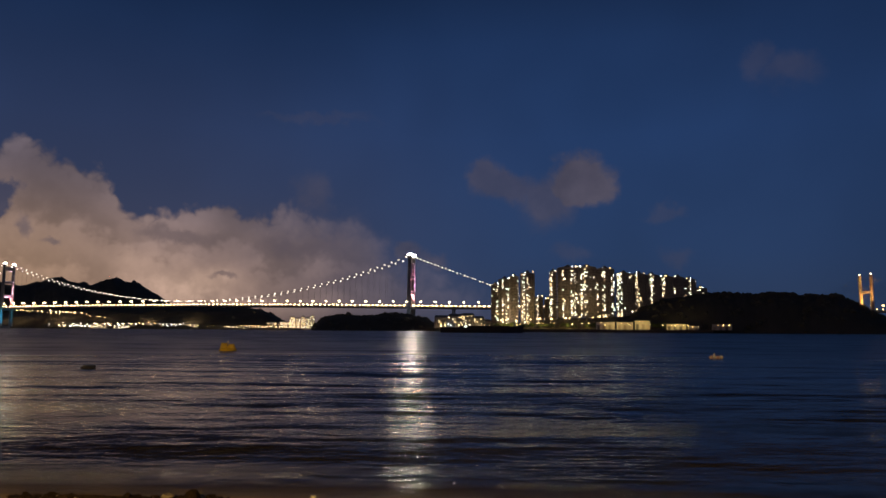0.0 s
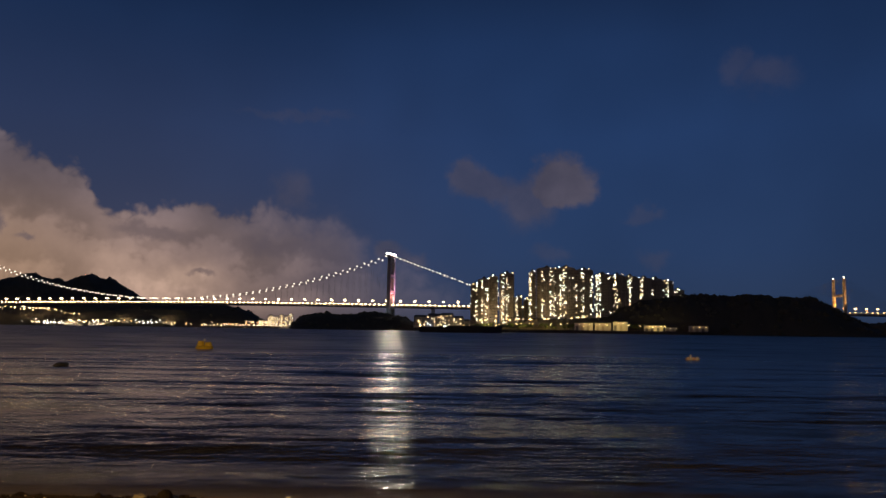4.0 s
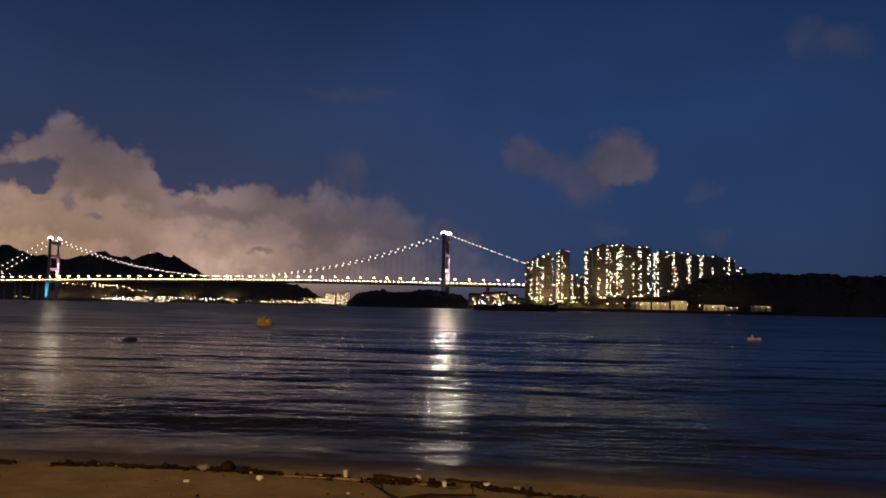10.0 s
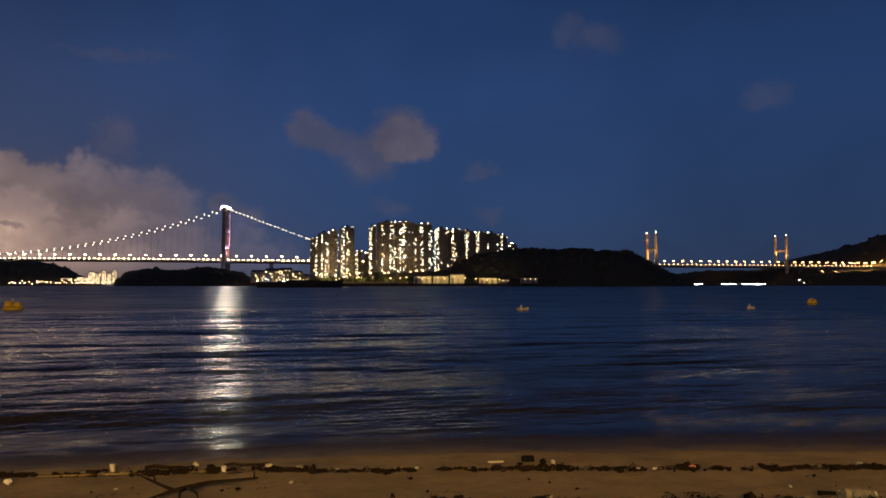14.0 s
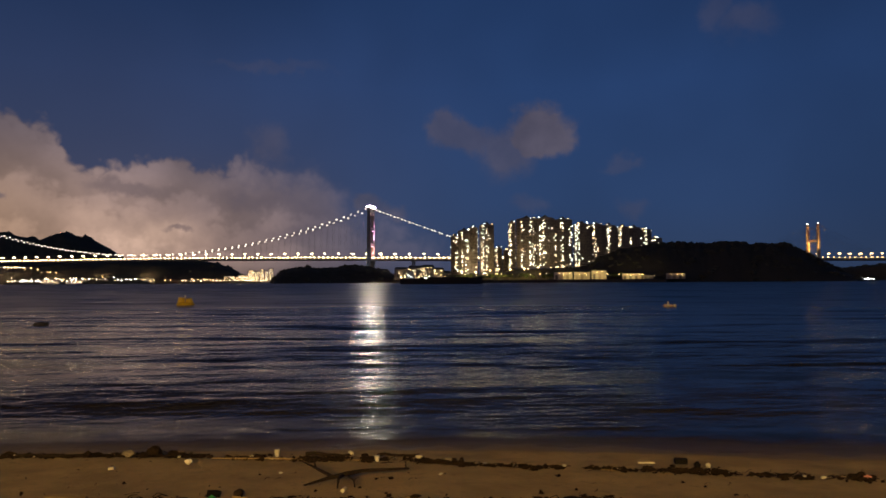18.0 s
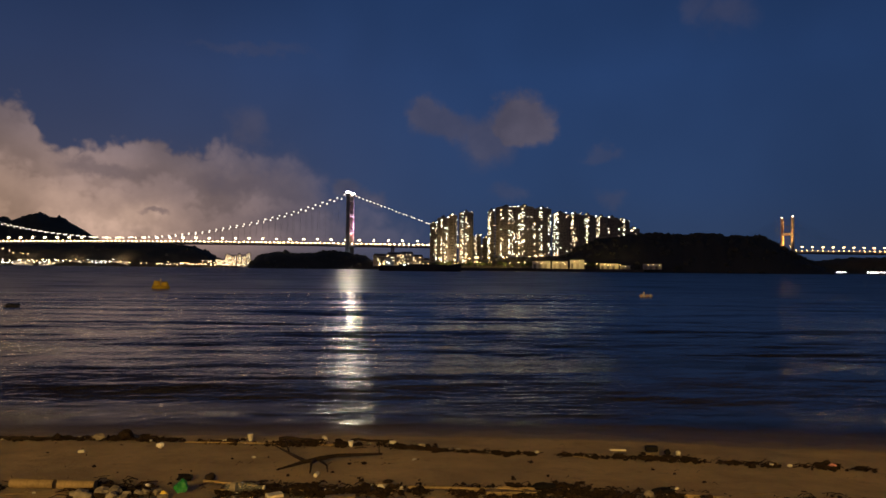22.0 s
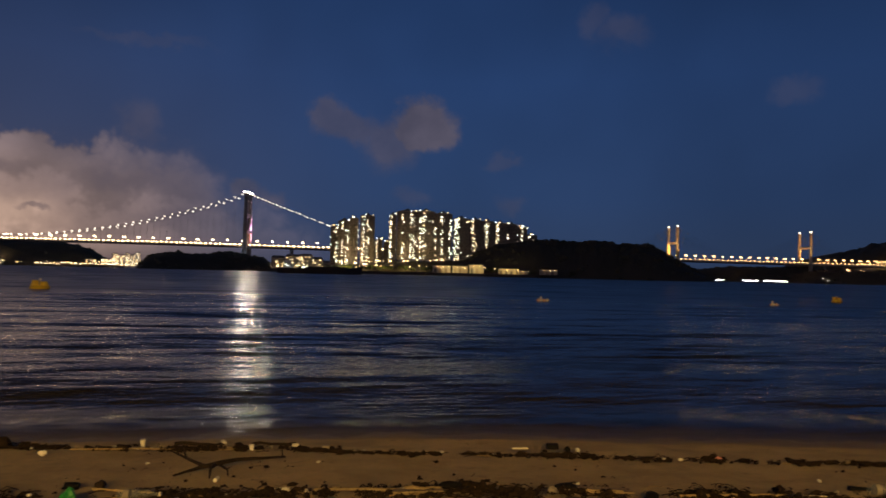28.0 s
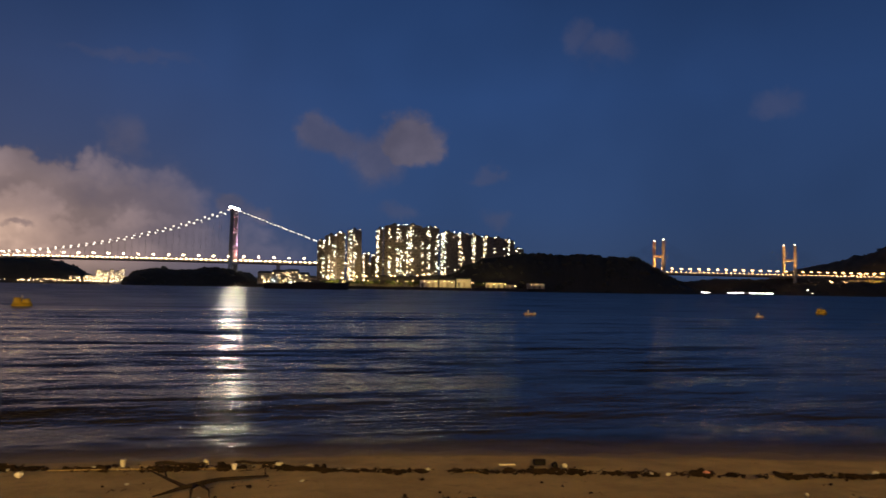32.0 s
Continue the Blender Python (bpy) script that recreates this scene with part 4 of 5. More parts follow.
def low_block(azimuth, distance, width, base_el, top_el, seed, chance=0.5, label="lit low-rise building on the far shore", kinds=("warm", "warm", "white"), pitched=False):
    rnd = random.Random(seed)
    at = polar(azimuth, distance)
    z0, z1 = max(EYE + math.tan(radians(base_el)) * distance, 1.0), EYE + math.tan(radians(top_el)) * distance
    house = thing("waterside_building", label, "building", pose(at.x, at.y, 0, 0, 0, azimuth), "buildings on the far shore")
    w, dep = width / 2, 7.0
    part("wall", box(bmesh.new(), -w, w, -dep, dep, z0 - 6, z1), PALE_WALL, house)
    roof = bmesh.new()
    if pitched:
        a = [roof.verts.new(p) for p in ((-w - 1, -dep - 1, z1), (w + 1, -dep - 1, z1), (w + 1, dep + 1, z1), (-w - 1, dep + 1, z1), (-w + 3, 0, z1 + 5), (w - 3, 0, z1 + 5))]
        for f in ((0, 1, 5, 4), (2, 3, 4, 5), (1, 2, 5), (3, 0, 4), (3, 2, 1, 0)):
            roof.faces.new([a[k] for k in f])
    else:
        box(roof, -w - 0.4, w + 0.4, -dep - 0.4, dep + 0.4, z1 + 0.01, z1 + 0.9)
        box(roof, -w * 0.3, w * 0.2, -3, 3, z1 + 0.91, z1 + 3.2)
    part("roof", roof, ROOF, house)
    columns, storeys = max(3, int(width / 4.2)), max(1, int((z1 - z0) / 3.4))
    for c in range(columns):
        for f in range(storeys):
            x, z = -w + width * (c + 0.5) / columns, z0 + 3.4 * f + 1.8
            lit = rnd.random() < chance
            if lit:
                shared("lit_window", window_mesh[rnd.choice(kinds)], house, Matrix.LocRotScale((x, -dep - 0.12, z), None, (1.2, 1, 1.1)))
            else:
                part("window", box(bmesh.new(), x - 1.2, x + 1.2, -dep - 0.1, -dep + 0.1, z - 0.9, z + 0.8), GLASS_DARK, house)
    return house


for k, (az, wide, top) in enumerate(((13.9, 40, 0.5), (12.9, 34, 0.55), (12.3, 22, 0.95), (11.9, 18, 0.85), (11.5, 16, 1.0), (11.15, 14, 0.9), (10.8, 18, 1.05))):
    low_block(az, 3050 + 6 * k, wide, 0.1, top, 60 + k, 0.62, kinds=("warm", "warm", "warm", "white"))
for k, (az, wide, top) in enumerate(((0.75, 30, 1.0), (-0.35, 32, 1.12), (-1.35, 30, 1.18), (-2.25, 24, 0.95), (-2.9, 18, 0.7))):
    low_block(az, 1660, wide, 0.35, top, 80 + k, 0.27, "low-rise holiday lodge with a dark pitched roof and warm windows", ("warm", "warm", "white"), True)
for k, (az, wide, top) in enumerate(((25.9, 60, 0.26), (24.2, 80, 0.22), (22.8, 50, 0.3), (19.8, 60, 0.34), (33.4, 60, 0.22), (16.0, 60, 0.25))):
    low_block(az, 3010 + 5 * k, wide, 0.03, top, 90 + k, 0.45)


def long_shed(azimuth, distance, width, height, seed, label):
    """A long pale waterside shed on the quay with wide doors."""
    at = polar(azimuth, distance)
    shed = thing("quay_shed", label, "shed", pose(at.x, at.y, 5.0, 0, 0, azimuth), "sheds along the quay")
    w = width / 2
    part("wall", box(bmesh.new(), -w, w, -5, 5, 0, height, 0.1), PALE_WALL, shed)
    part("roof", box(bmesh.new(), -w - 0.6, w + 0.6, -5.8, 5.6, height + 0.01, height + 0.6, 0.1), ROOF, shed)
    rnd = random.Random(seed)
    for k in range(max(2, int(width / 9))):
        x = -w + 4 + 9.0 * k
        if x + 2.5 > w:
            break
        part("door", box(bmesh.new(), x - 2.2, x + 2.2, -5.12, -4.9, 0.1, height * 0.62), ROOF if rnd.random() < 0.5 else RENDER_WALL, shed, "roller door")
        part("wall_lamp", ball(bmesh.new(), (x + 4, -5.6, height * 0.86), 0.4, 1), LAMP_YELLOW, shed)
    return shed


long_shed(-12.0, 1236, 30, 12, 1, "long pale shed lit by wall lamps on the quay")
long_shed(-13.45, 1236, 26, 12, 2, "long pale shed lit by wall lamps on the quay")
long_shed(-14.75, 1236, 24, 14.5, 3, "taller pale shed lit by wall lamps on the quay")
long_shed(-17.2, 1236, 30, 9, 4, "low pale shed lit by wall lamps on the quay")
long_shed(-18.4, 1236, 16, 6, 5, "low pale shed lit by wall lamps on the quay")
long_shed(-20.4, 1250, 30, 9, 6, "unlit grey shed at the foot of the headland")
quay = bmesh.new()
for k in range(40):
    a0, a1 = -3.0 - 0.42 * k, -3.0 - 0.42 * (k + 1)
    p0, p1, q0, q1 = polar(a0, 1215), polar(a1, 1215), polar(a0, 1330), polar(a1, 1330)
    low, high = -3.0, 5.0
    v = [quay.verts.new((p.x, p.y, z)) for p in (p0, p1, q1, q0) for z in (low, high)]
    for f in ((1, 3, 5, 7), (0, 2, 3, 1), (2, 4, 5, 3), (6, 0, 1, 7)):
        quay.faces.new([v[i] for i in f])
bmesh.ops.recalc_face_normals(quay, faces=quay.faces)
tagged(part("quay_wall", quay, ROCK), "long dark stone quay along the island shore", "quay", kind="structure")

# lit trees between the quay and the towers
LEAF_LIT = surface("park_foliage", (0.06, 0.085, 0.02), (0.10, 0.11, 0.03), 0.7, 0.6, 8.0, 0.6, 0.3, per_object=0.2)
BARK = surface("bark", (0.09, 0.065, 0.045), (0.06, 0.045, 0.03), 0.9, 3.0, 8.0)


def far_tree(seed, height):
    rnd = random.Random(seed)
    tree = thing("tree", "leafy park tree lit from below by lamps", "tree", group="trees along the quay")
    trunk = tube(bmesh.new(), (0, 0, -1), (0.2, 0, height * 0.5), 0.28, 0.16, 7)
    for k in range(4):
        a = k * 1.6 + rnd.random()
        tube(trunk, (0.1, 0, height * 0.4), (math.cos(a) * height * 0.25, math.sin(a) * height * 0.25, height * 0.7), 0.12, 0.05, 5)
    part("trunk", trunk, BARK, tree)
    crown = bmesh.new()
    for k in range(46):
        a, r = rnd.uniform(0, 6.28), height * 0.36 * math.sqrt(rnd.random())
        z = height * (0.45 + 0.5 * rnd.random() * (1 - 0.4 * r / (height * 0.36)))
        s = height * rnd.uniform(0.05, 0.11)
        lump((math.cos(a) * r, math.sin(a) * r, z), (s, s, s * 0.75), seed * 50 + k, 1, 0.7, crown)
    part("crown", crown, LEAF_LIT, tree)
    return tree


park = [far_tree(k + 1, 8 + 1.5 * k) for k in range(4)]
for k, tree in enumerate(park):
    tree.matrix_basis = Matrix.Translation(polar(-4.0 - 1.7 * k, 1300, 5.0))
for k in range(44):
    az = -3.0 - 9.2 * shore_rnd.random() if k < 34 else -15.4 - 1.4 * shore_rnd.random()
    d = shore_rnd.uniform(1290, 1330) if k < 34 else 1240
    copy_thing(park[k % 4], Matrix.Translation(polar(az, d, 5.0 + max(0, (d - 1325) * 0.25))) @ pose(0, 0, 0, 0, 0, 360 * shore_rnd.random()))

# the road that climbs the slope at the end of the cable-stayed bridge, on a walled embankment
road_stops = ((-41.9, 1.0), (-43.0, 1.16), (-44.0, 1.34), (-45.2, 1.38), (-46.2, 1.28), (-47.2, 1.0), (-48.0, 0.6))
bank_bm = bmesh.new()
bank_rings = []
for k in range(25):
    az = -41.9 - 6.1 * k / 24
    top = EYE + math.tan(radians(float(ridge_at(road_stops, az)))) * 2672
    bank_rings.append([bank_bm.verts.new(polar(az, d, z)) for d, z in ((2670, -3.0), (2674, top), (2675, top + 1.2), (2675.6, top + 1.2), (2676, top), (2688, top), (2692, -3.0))])
for r0, r1 in zip(bank_rings, bank_rings[1:]):
    for k in range(6):
        bank_bm.faces.new((r0[k], r1[k], r1[k + 1], r0[k + 1]))
bmesh.ops.recalc_face_normals(bank_bm, faces=bank_bm.faces)
tagged(part("road_embankment", bank_bm, CONCRETE), "walled hillside road glowing orange under sodium lamps", "road", kind="structure")
for az, el, power in ((-43.0, 1.40, 0.35), (-43.8, 1.56, 0.6), (-44.6, 1.62, 0.6), (-45.4, 1.62, 0.4), (-46.2, 1.60, 0.25)):
    p = polar(az, 2650, EYE + math.tan(radians(el)) * 2650)
    spot("road_flood", p, polar(az - 0.1, 2674, p.z - 5), 0.8e5 * power, (1.0, 0.46, 0.05), 140, 0.8, 0.6)
# street lamps behind the waterfront wash over the hillside
for az in (31.0, 28.4, 25.6, 22.6, 19.6):
    spot("town_flood", polar(az, 3010, 34.0), polar(az + 0.3, 3190, 60.0), 0.8e5, (1.0, 0.70, 0.36), 130, 0.9, 1.0)
for az, d in ((-4.6, 1276), (-7.2, 1276), (-9.6, 1276), (-12.8, 1214), (-14.6, 1214), (-17.2, 1214)):
    spot("park_flood", polar(az, d - 4, 12.0), polar(az, d + 20, 9.0), 7.0e4 if az > -11 else 1.5e4, (1.0, 0.74, 0.26), 100, 0.6, 0.5)

# ---- boats
HULL = surface("dark_hull", (0.03, 0.032, 0.035), (0.05, 0.035, 0.03), 0.5, 0.3)
CABIN = surface("cabin_paint", (0.55, 0.55, 0.53), (0.42, 0.42, 0.4), 0.5, 0.4)


def hull_mesh(length, beam, depth):
    bm = bmesh.new()
    rings = []
    for k in range(13):
        u = k / 12
        wide = beam / 2 * min(1, (1 - u) * 4.5 + 0.05) * (0.85 + 0.15 * min(1, u * 6))
        sheer = depth * (1 + 0.35 * max(0, u - 0.75) * 4)
        x = -length / 2 + length * u
        rings.append([bm.verts.new((x, b * wide * c, z)) for b, c, z in ((-1, 1, sheer), (-1, 0.9, 0.2), (-1, 0.5, -0.8), (1, 0.5, -0.8), (1, 0.9, 0.2), (1, 1, sheer))])
    for r0, r1 in zip(rings, rings[1:]):
        for k in range(6):
            bm.faces.new((r0[k], r0[(k + 1) % 6], r1[(k + 1) % 6], r1[k]))
    bm.faces.new(rings[0])
    bm.faces.new(rings[-1][::-1])
    bmesh.ops.recalc_face_normals(bm, faces=bm.faces)
    return bm


SHIP_AT = polar(-2.45, 690)
ship = thing("barge", "dark cargo barge with a lit wheelhouse at the stern", "ship", pose(SHIP_AT.x, SHIP_AT.y, 0, 0, 0, -2.5 - 4))
part("hull", hull_mesh(78, 13, 5.2), HULL, ship)
part("hatch_cover", box(bmesh.new(), -20, 26, -4.6, 4.6, 5.1, 6.8, 0.2), HULL, ship)
wheelhouse = part("wheelhouse", box(bmesh.new(), -34, -25, -4.5, 4.5, 5.1, 9.2, 0.2), CABIN, ship, "white wheelhouse")
part("bridge_deck", box(bmesh.new(), -33, -27, -3.6, 3.6, 9.21, 12.0, 0.2), CABIN, wheelhouse)
part("mast", tube(bmesh.new(), (-30, 0, 12), (-30, 0, 17), 0.18, 0.1, 6), STEEL, ship)
part("deck_lamp", ball(bmesh.new(), (-31, -4.9, 8.3), 0.55, 1), LAMP_WHITE, ship, "bright white working lamp")
part("deck_lamp", ball(bmesh.new(), (-29, -4.8, 7.0), 0.4, 1), LAMP_WHITE, ship)
part("stern_lamp", ball(bmesh.new(), (-38.6, -3, 3.0), 0.3, 1), LAMP_WHITE, ship)
part("window", box(bmesh.new(), -16, -13.5, -4.75, -4.6, 5.4, 6.6), WINDOW_GREEN, ship)
part("bow_mast", tube(bmesh.new(), (33, 0, 6), (33, 0, 12), 0.2, 0.1, 6), STEEL, ship)


def work_boat(azimuth, distance, length, lamps, seed):
    at = polar(azimuth, distance)
    boat = thing("moored_boat", "moored workboat with a row of dazzling white lamps", "boat", pose(at.x, at.y, 0, 0, 0, azimuth), "lit boats moored off the low shore")
    part("hull", hull_mesh(length, length * 0.22, 1.6), HULL, boat)
    part("cabin", box(bmesh.new(), -length * 0.25, length * 0.15, -1.8, 1.8, 1.5, 4.0, 0.15), CABIN, boat)
    part("canopy", box(bmesh.new(), -length * 0.42, length * 0.36, -2.2, 2.2, 4.6, 4.8), CABIN, boat)
    for k in range(lamps):
        x = -length * 0.42 + length * 0.78 * k / (lamps - 1)
        part("deck_lamp", ball(bmesh.new(), (x, -2.4, 4.0), 0.95, 1), LAMP_WHITE, boat)
    return boat


work_boat(-31.75, 1500, 30, 6, 1)
work_boat(-32.95, 1500, 28, 6, 2)
work_boat(-35.2, 1500, 32, 7, 3)
work_boat(-36.25, 1500, 9, 3, 4)
work_boat(-37.1, 1500, 34, 8, 5)

# ---- floats, buoys and a rock off the beach
YELLOW = surface("buoy_paint", (0.85, 0.60, 0.04), (0.70, 0.46, 0.03), 0.5, 2.0, 8.0, 0.2, 0.01)
ORANGE = surface("float_plastic", (0.74, 0.58, 0.50), (0.62, 0.44, 0.36), 0.45, 3.0)
PALE = surface("pale_plastic", (0.75, 0.72, 0.66), (0.62, 0.58, 0.52), 0.5, 4.0)


DARK_BAND = surface("dark_band", (0.015, 0.015, 0.015), (0.025, 0.024, 0.022), 0.8, 2.0)


def marker_buoy(place, turn, tilt, size=1.0):
    buoy = thing("marker_buoy", "yellow cone-sided marker buoy with a lantern, afloat", "buoy", pose(*place, tilt, 0, turn), "marker buoys off the beach")
    body = bmesh.new()
    tube(body, (0, 0, -0.5), (0, 0, 0.42), 0.88, 0.95, 20)
    tube(body, (0, 0, 0.421), (0, 0, 0.62), 0.95, 0.72, 20)
    part("body", body, YELLOW, buoy)
    for side in (-1, 1):
        horn = tube(bmesh.new(), (side * 0.42, 0, 0.50), (side * 0.38, 0, 1.10 if side < 0 else 0.98), 0.44, 0.30, 12)
        part("float_cone", horn, YELLOW, buoy)
    part("collar", tube(bmesh.new(), (0, 0, 0.02), (0, 0, 0.16), 0.97, 0.99, 20), DARK_BAND, buoy, "dark band round the buoy's foot")
    part("post", tube(bmesh.new(), (0, 0, 0.6), (0, 0, 1.10), 0.07, 0.07, 8), STEEL, buoy)
    lantern = tube(bmesh.new(), (0, 0, 1.10), (0, 0, 1.26), 0.12, 0.10, 12)
    ball(lantern, (0, 0, 1.26), 0.10, 2)
    part("lantern", lantern, PALE, buoy, "pale lantern, unlit between flashes")
    buoy.scale = (size, size, size)
    return buoy


marker_buoy((-23.6, 77.0, -0.22), 10, 6, 0.95)
marker_buoy((62.8, 73.2, 0), -35, -4, 0.62)


def float_cluster(place, seed, count):
    rnd = random.Random(seed)
    ob = thing("net_float", "cluster of faded orange net floats on the water", "float", Matrix.LocRotScale(place, None, (0.68, 0.68, 0.75)), "net floats off the beach")
    for k in range(count):
        x = (k - (count - 1) / 2) * 0.42
        bm = lump((x, rnd.uniform(-0.15, 0.15), 0.10 + rnd.uniform(0, 0.08)), (0.26, 0.22, 0.22), seed + k, 2, 0.15)
        part("float_ball", bm, ORANGE if k % 2 == 0 else PALE, ob)
    part("upright_float", tube(bmesh.new(), (-0.25, 0, 0.2), (-0.2, 0, 0.62), 0.16, 0.10, 10), PALE, ob)
    line = tube(bmesh.new(), (-0.9, 0.05, 0.03), (0.9, -0.05, 0.03), 0.025, sides=6)
    part("rope", line, BARK, ob)
    return ob


float_cluster((23.0, 63.5, 0), 3, 4)
float_cluster((45.6, 61.3, 0), 7, 3)
rock = lump((0, 0, 0), (0.40, 0.3, 0.16), 4, 3, 0.5)
for v in rock.verts:
    v.co.x += 0.25 * max(0, v.co.z)
tagged(part("rock", rock, ROCK), "dark wet rock breaking the water", "rock").location = (-20.6, 41.4, 0.05)

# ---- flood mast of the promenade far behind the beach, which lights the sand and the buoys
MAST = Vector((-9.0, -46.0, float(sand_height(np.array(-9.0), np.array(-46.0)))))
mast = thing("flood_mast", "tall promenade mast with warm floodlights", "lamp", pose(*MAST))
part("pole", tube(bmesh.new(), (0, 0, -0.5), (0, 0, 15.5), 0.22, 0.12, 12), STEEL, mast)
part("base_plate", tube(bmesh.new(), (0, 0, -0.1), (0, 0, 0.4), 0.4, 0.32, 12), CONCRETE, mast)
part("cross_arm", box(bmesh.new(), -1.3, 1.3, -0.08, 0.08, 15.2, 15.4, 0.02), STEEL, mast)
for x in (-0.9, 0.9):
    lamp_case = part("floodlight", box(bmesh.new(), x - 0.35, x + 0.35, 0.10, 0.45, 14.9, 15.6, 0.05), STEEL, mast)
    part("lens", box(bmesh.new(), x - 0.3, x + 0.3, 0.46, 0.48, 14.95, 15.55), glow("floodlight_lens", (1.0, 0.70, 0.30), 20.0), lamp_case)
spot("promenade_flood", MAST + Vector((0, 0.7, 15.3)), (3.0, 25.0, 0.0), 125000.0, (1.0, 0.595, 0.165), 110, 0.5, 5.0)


# ---- wrack and litter on the sand
WEED = surface("dried_weed", (0.010, 0.007, 0.005), (0.026, 0.016, 0.010), 0.9, 8.0, 6.0, 0.8, 0.02, spec=0.12)
DRIFT = surface("driftwood", (0.028, 0.019, 0.013), (0.014, 0.010, 0.007), 0.85, 5.0, 10.0, 0.7, 0.01, spec=0.15)
CANE = surface("bleached_cane", (0.26, 0.185, 0.09), (0.15, 0.105, 0.05), 0.7, 6.0, 8.0, 0.4, 0.005, per_object=0.2)
FOAM = surface("foam_plastic", (0.60, 0.57, 0.48), (0.46, 0.42, 0.33), 0.8, 10.0, 8.0, 0.4, 0.004)
BLACK = surface("black_plastic", (0.005, 0.005, 0.006), (0.009, 0.008, 0.008), 0.7, 6.0, spec=0.08)
GREEN_FOIL = surface("green_wrapper", (0.02, 0.20, 0.04), (0.012, 0.13, 0.03), 0.3, 12.0, 6.0, 0.8, 0.01)
LEMON = surface("yellow_plastic", (0.75, 0.55, 0.08), (0.6, 0.42, 0.05), 0.5, 8.0)
PINK = surface("pink_plastic", (0.65, 0.28, 0.25), (0.5, 0.2, 0.18), 0.5, 8.0)
STONE = surface("beach_stone", (0.22, 0.19, 0.15), (0.13, 0.11, 0.09), 0.85, 6.0, 6.0, 0.6, 0.01, per_object=0.3)
CLEAR = bpy.data.materials.new("clear_plastic")
CLEAR.use_nodes = True
clear_tree = Tree(CLEAR.node_tree)
clear_bsdf = clear_tree.add("ShaderNodeBsdfPrincipled", {"Base Color": rgba(0.75, 0.80, 0.78), "Roughness": 0.18, "Alpha": 0.06})
clear_tree.add("ShaderNodeOutputMaterial", {"Surface": clear_bsdf.outputs[0]})
litter = random.Random(77)


def on_sand(x, y, lift=0.0):
    return Vector((x, y, float(sand_height(np.array(float(x)), np.array(float(y)))) + 0.012 + lift))


def first_line(x):
    return float(np.interp(x, (-9, -5.5, -3.4, -1.5, 0, 1.0, 3.0, 5.2, 8.2, 11), (9.7, 9.79, 9.73, 9.3, 9.05, 8.6, 8.25, 7.65, 7.08, 6.6)))


def second_line(x):
    return float(np.interp(x, (-9, -4.6, -3.2, -1.8, 0, 1.4, 2.6, 3.7, 4.8, 6.5, 9), (6.3, 6.55, 6.8, 6.68, 6.65, 6.55, 6.35, 6.1, 5.85, 5.5, 5.0)))


def weed_line(name, label, line, x0, x1, count, spread, seed, size=1.0, clump=0.75):
    """A band of tangled weed, twigs and crumbs left by the tide, thick in places and broken in others."""
    rnd = random.Random(seed)
    bm = Soup()
    for k in range(count):
        x = rnd.uniform(x0, x1)
        if noise.noise(Vector((x * 1.4, seed, 0))) + 0.5 * noise.noise(Vector((x * 5.0, seed, 3))) + 0.30 < rnd.random() * clump:
            continue
        wide = spread * (1.0 + 1.2 * max(0, noise.noise(Vector((x * 0.9, seed, 7)))))
        y = line(x) + 0.10 * noise.noise(Vector((x * 2.2, seed, 5))) + rnd.gauss(0, wide) * (2.2 if rnd.random() < 0.12 else 1.0)
        p = on_sand(x, y)
        pick = rnd.random()
        if pick < 0.45:
            r = size * rnd.uniform(0.006, 0.024) * (1.8 if rnd.random() < 0.10 else 1.0)
            bm.lump(p + Vector((0, 0, r * 0.3)), (r * rnd.uniform(0.9, 2.0), r * rnd.uniform(0.7, 1.3), r * rnd.uniform(0.5, 1.1)), k, 1.3)
        else:
            a, ln = rnd.gauss(0, 0.8), size * rnd.uniform(0.03, 0.16)
            q = Vector((math.cos(a) * ln, math.sin(a) * ln, 0)) / 2
            mid = p + Vector((rnd.uniform(-0.02, 0.02), rnd.uniform(-0.02, 0.02), rnd.uniform(0.004, 0.035)))
            r = size * rnd.uniform(0.0018, 0.005)
            bm.rod(p - q, mid, r)
            bm.rod(mid, p + q + Vector((0, 0, rnd.uniform(0, 0.02))), r)
    ob = bm.make(name, WEED)
    return tagged(ob, label, "seaweed", kind="stuff")


weed_line("upper_wrack", "tangled dark seaweed and twigs along the waterline", first_line, -10, 12, 7000, 0.05, 5, 1.1)
weed_line("lower_wrack", "tangled dark weed, twigs and scraps along the old tide line", second_line, -10, 11, 10000, 0.12, 6)
weed_line("scattered_weed", "crumbs of weed and twig strewn over the sand", lambda x: 0.5 * (first_line(x) + second_line(x)) - 0.3, -10, 11, 420, 0.75, 8, 0.5, 0.6)


def cane(a, b, width=0.012, name="cane_stick", label="bleached cane stick lying on the sand", material=None):
    r = width * 0.62
    pa, pb = on_sand(*a, r), on_sand(*b, r)
    bm = bmesh.new()
    steps = 5
    last = pa
    for k in range(1, steps + 1):
        p = pa.lerp(pb, k / steps) + Vector((litter.uniform(-1, 1) * r * 0.6, litter.uniform(-1, 1) * r * 0.8, 0.004 * math.sin(k)))
        tube(bm, last, p, r * litter.uniform(0.85, 1.05), r * litter.uniform(0.8, 1.0), 7)
        last = p
    return tagged(part(name, bm, material or CANE), label, "driftwood", "driftwood sticks")


def tapered_limb(bm, pts, radii, sides=8):
    for (p, q), (r0, r1) in zip(zip(pts, pts[1:]), zip(radii, radii[1:])):
        tube(bm, p, q, r0, r1, sides)
        ball(bm, q, r1 * 1.02, 1)


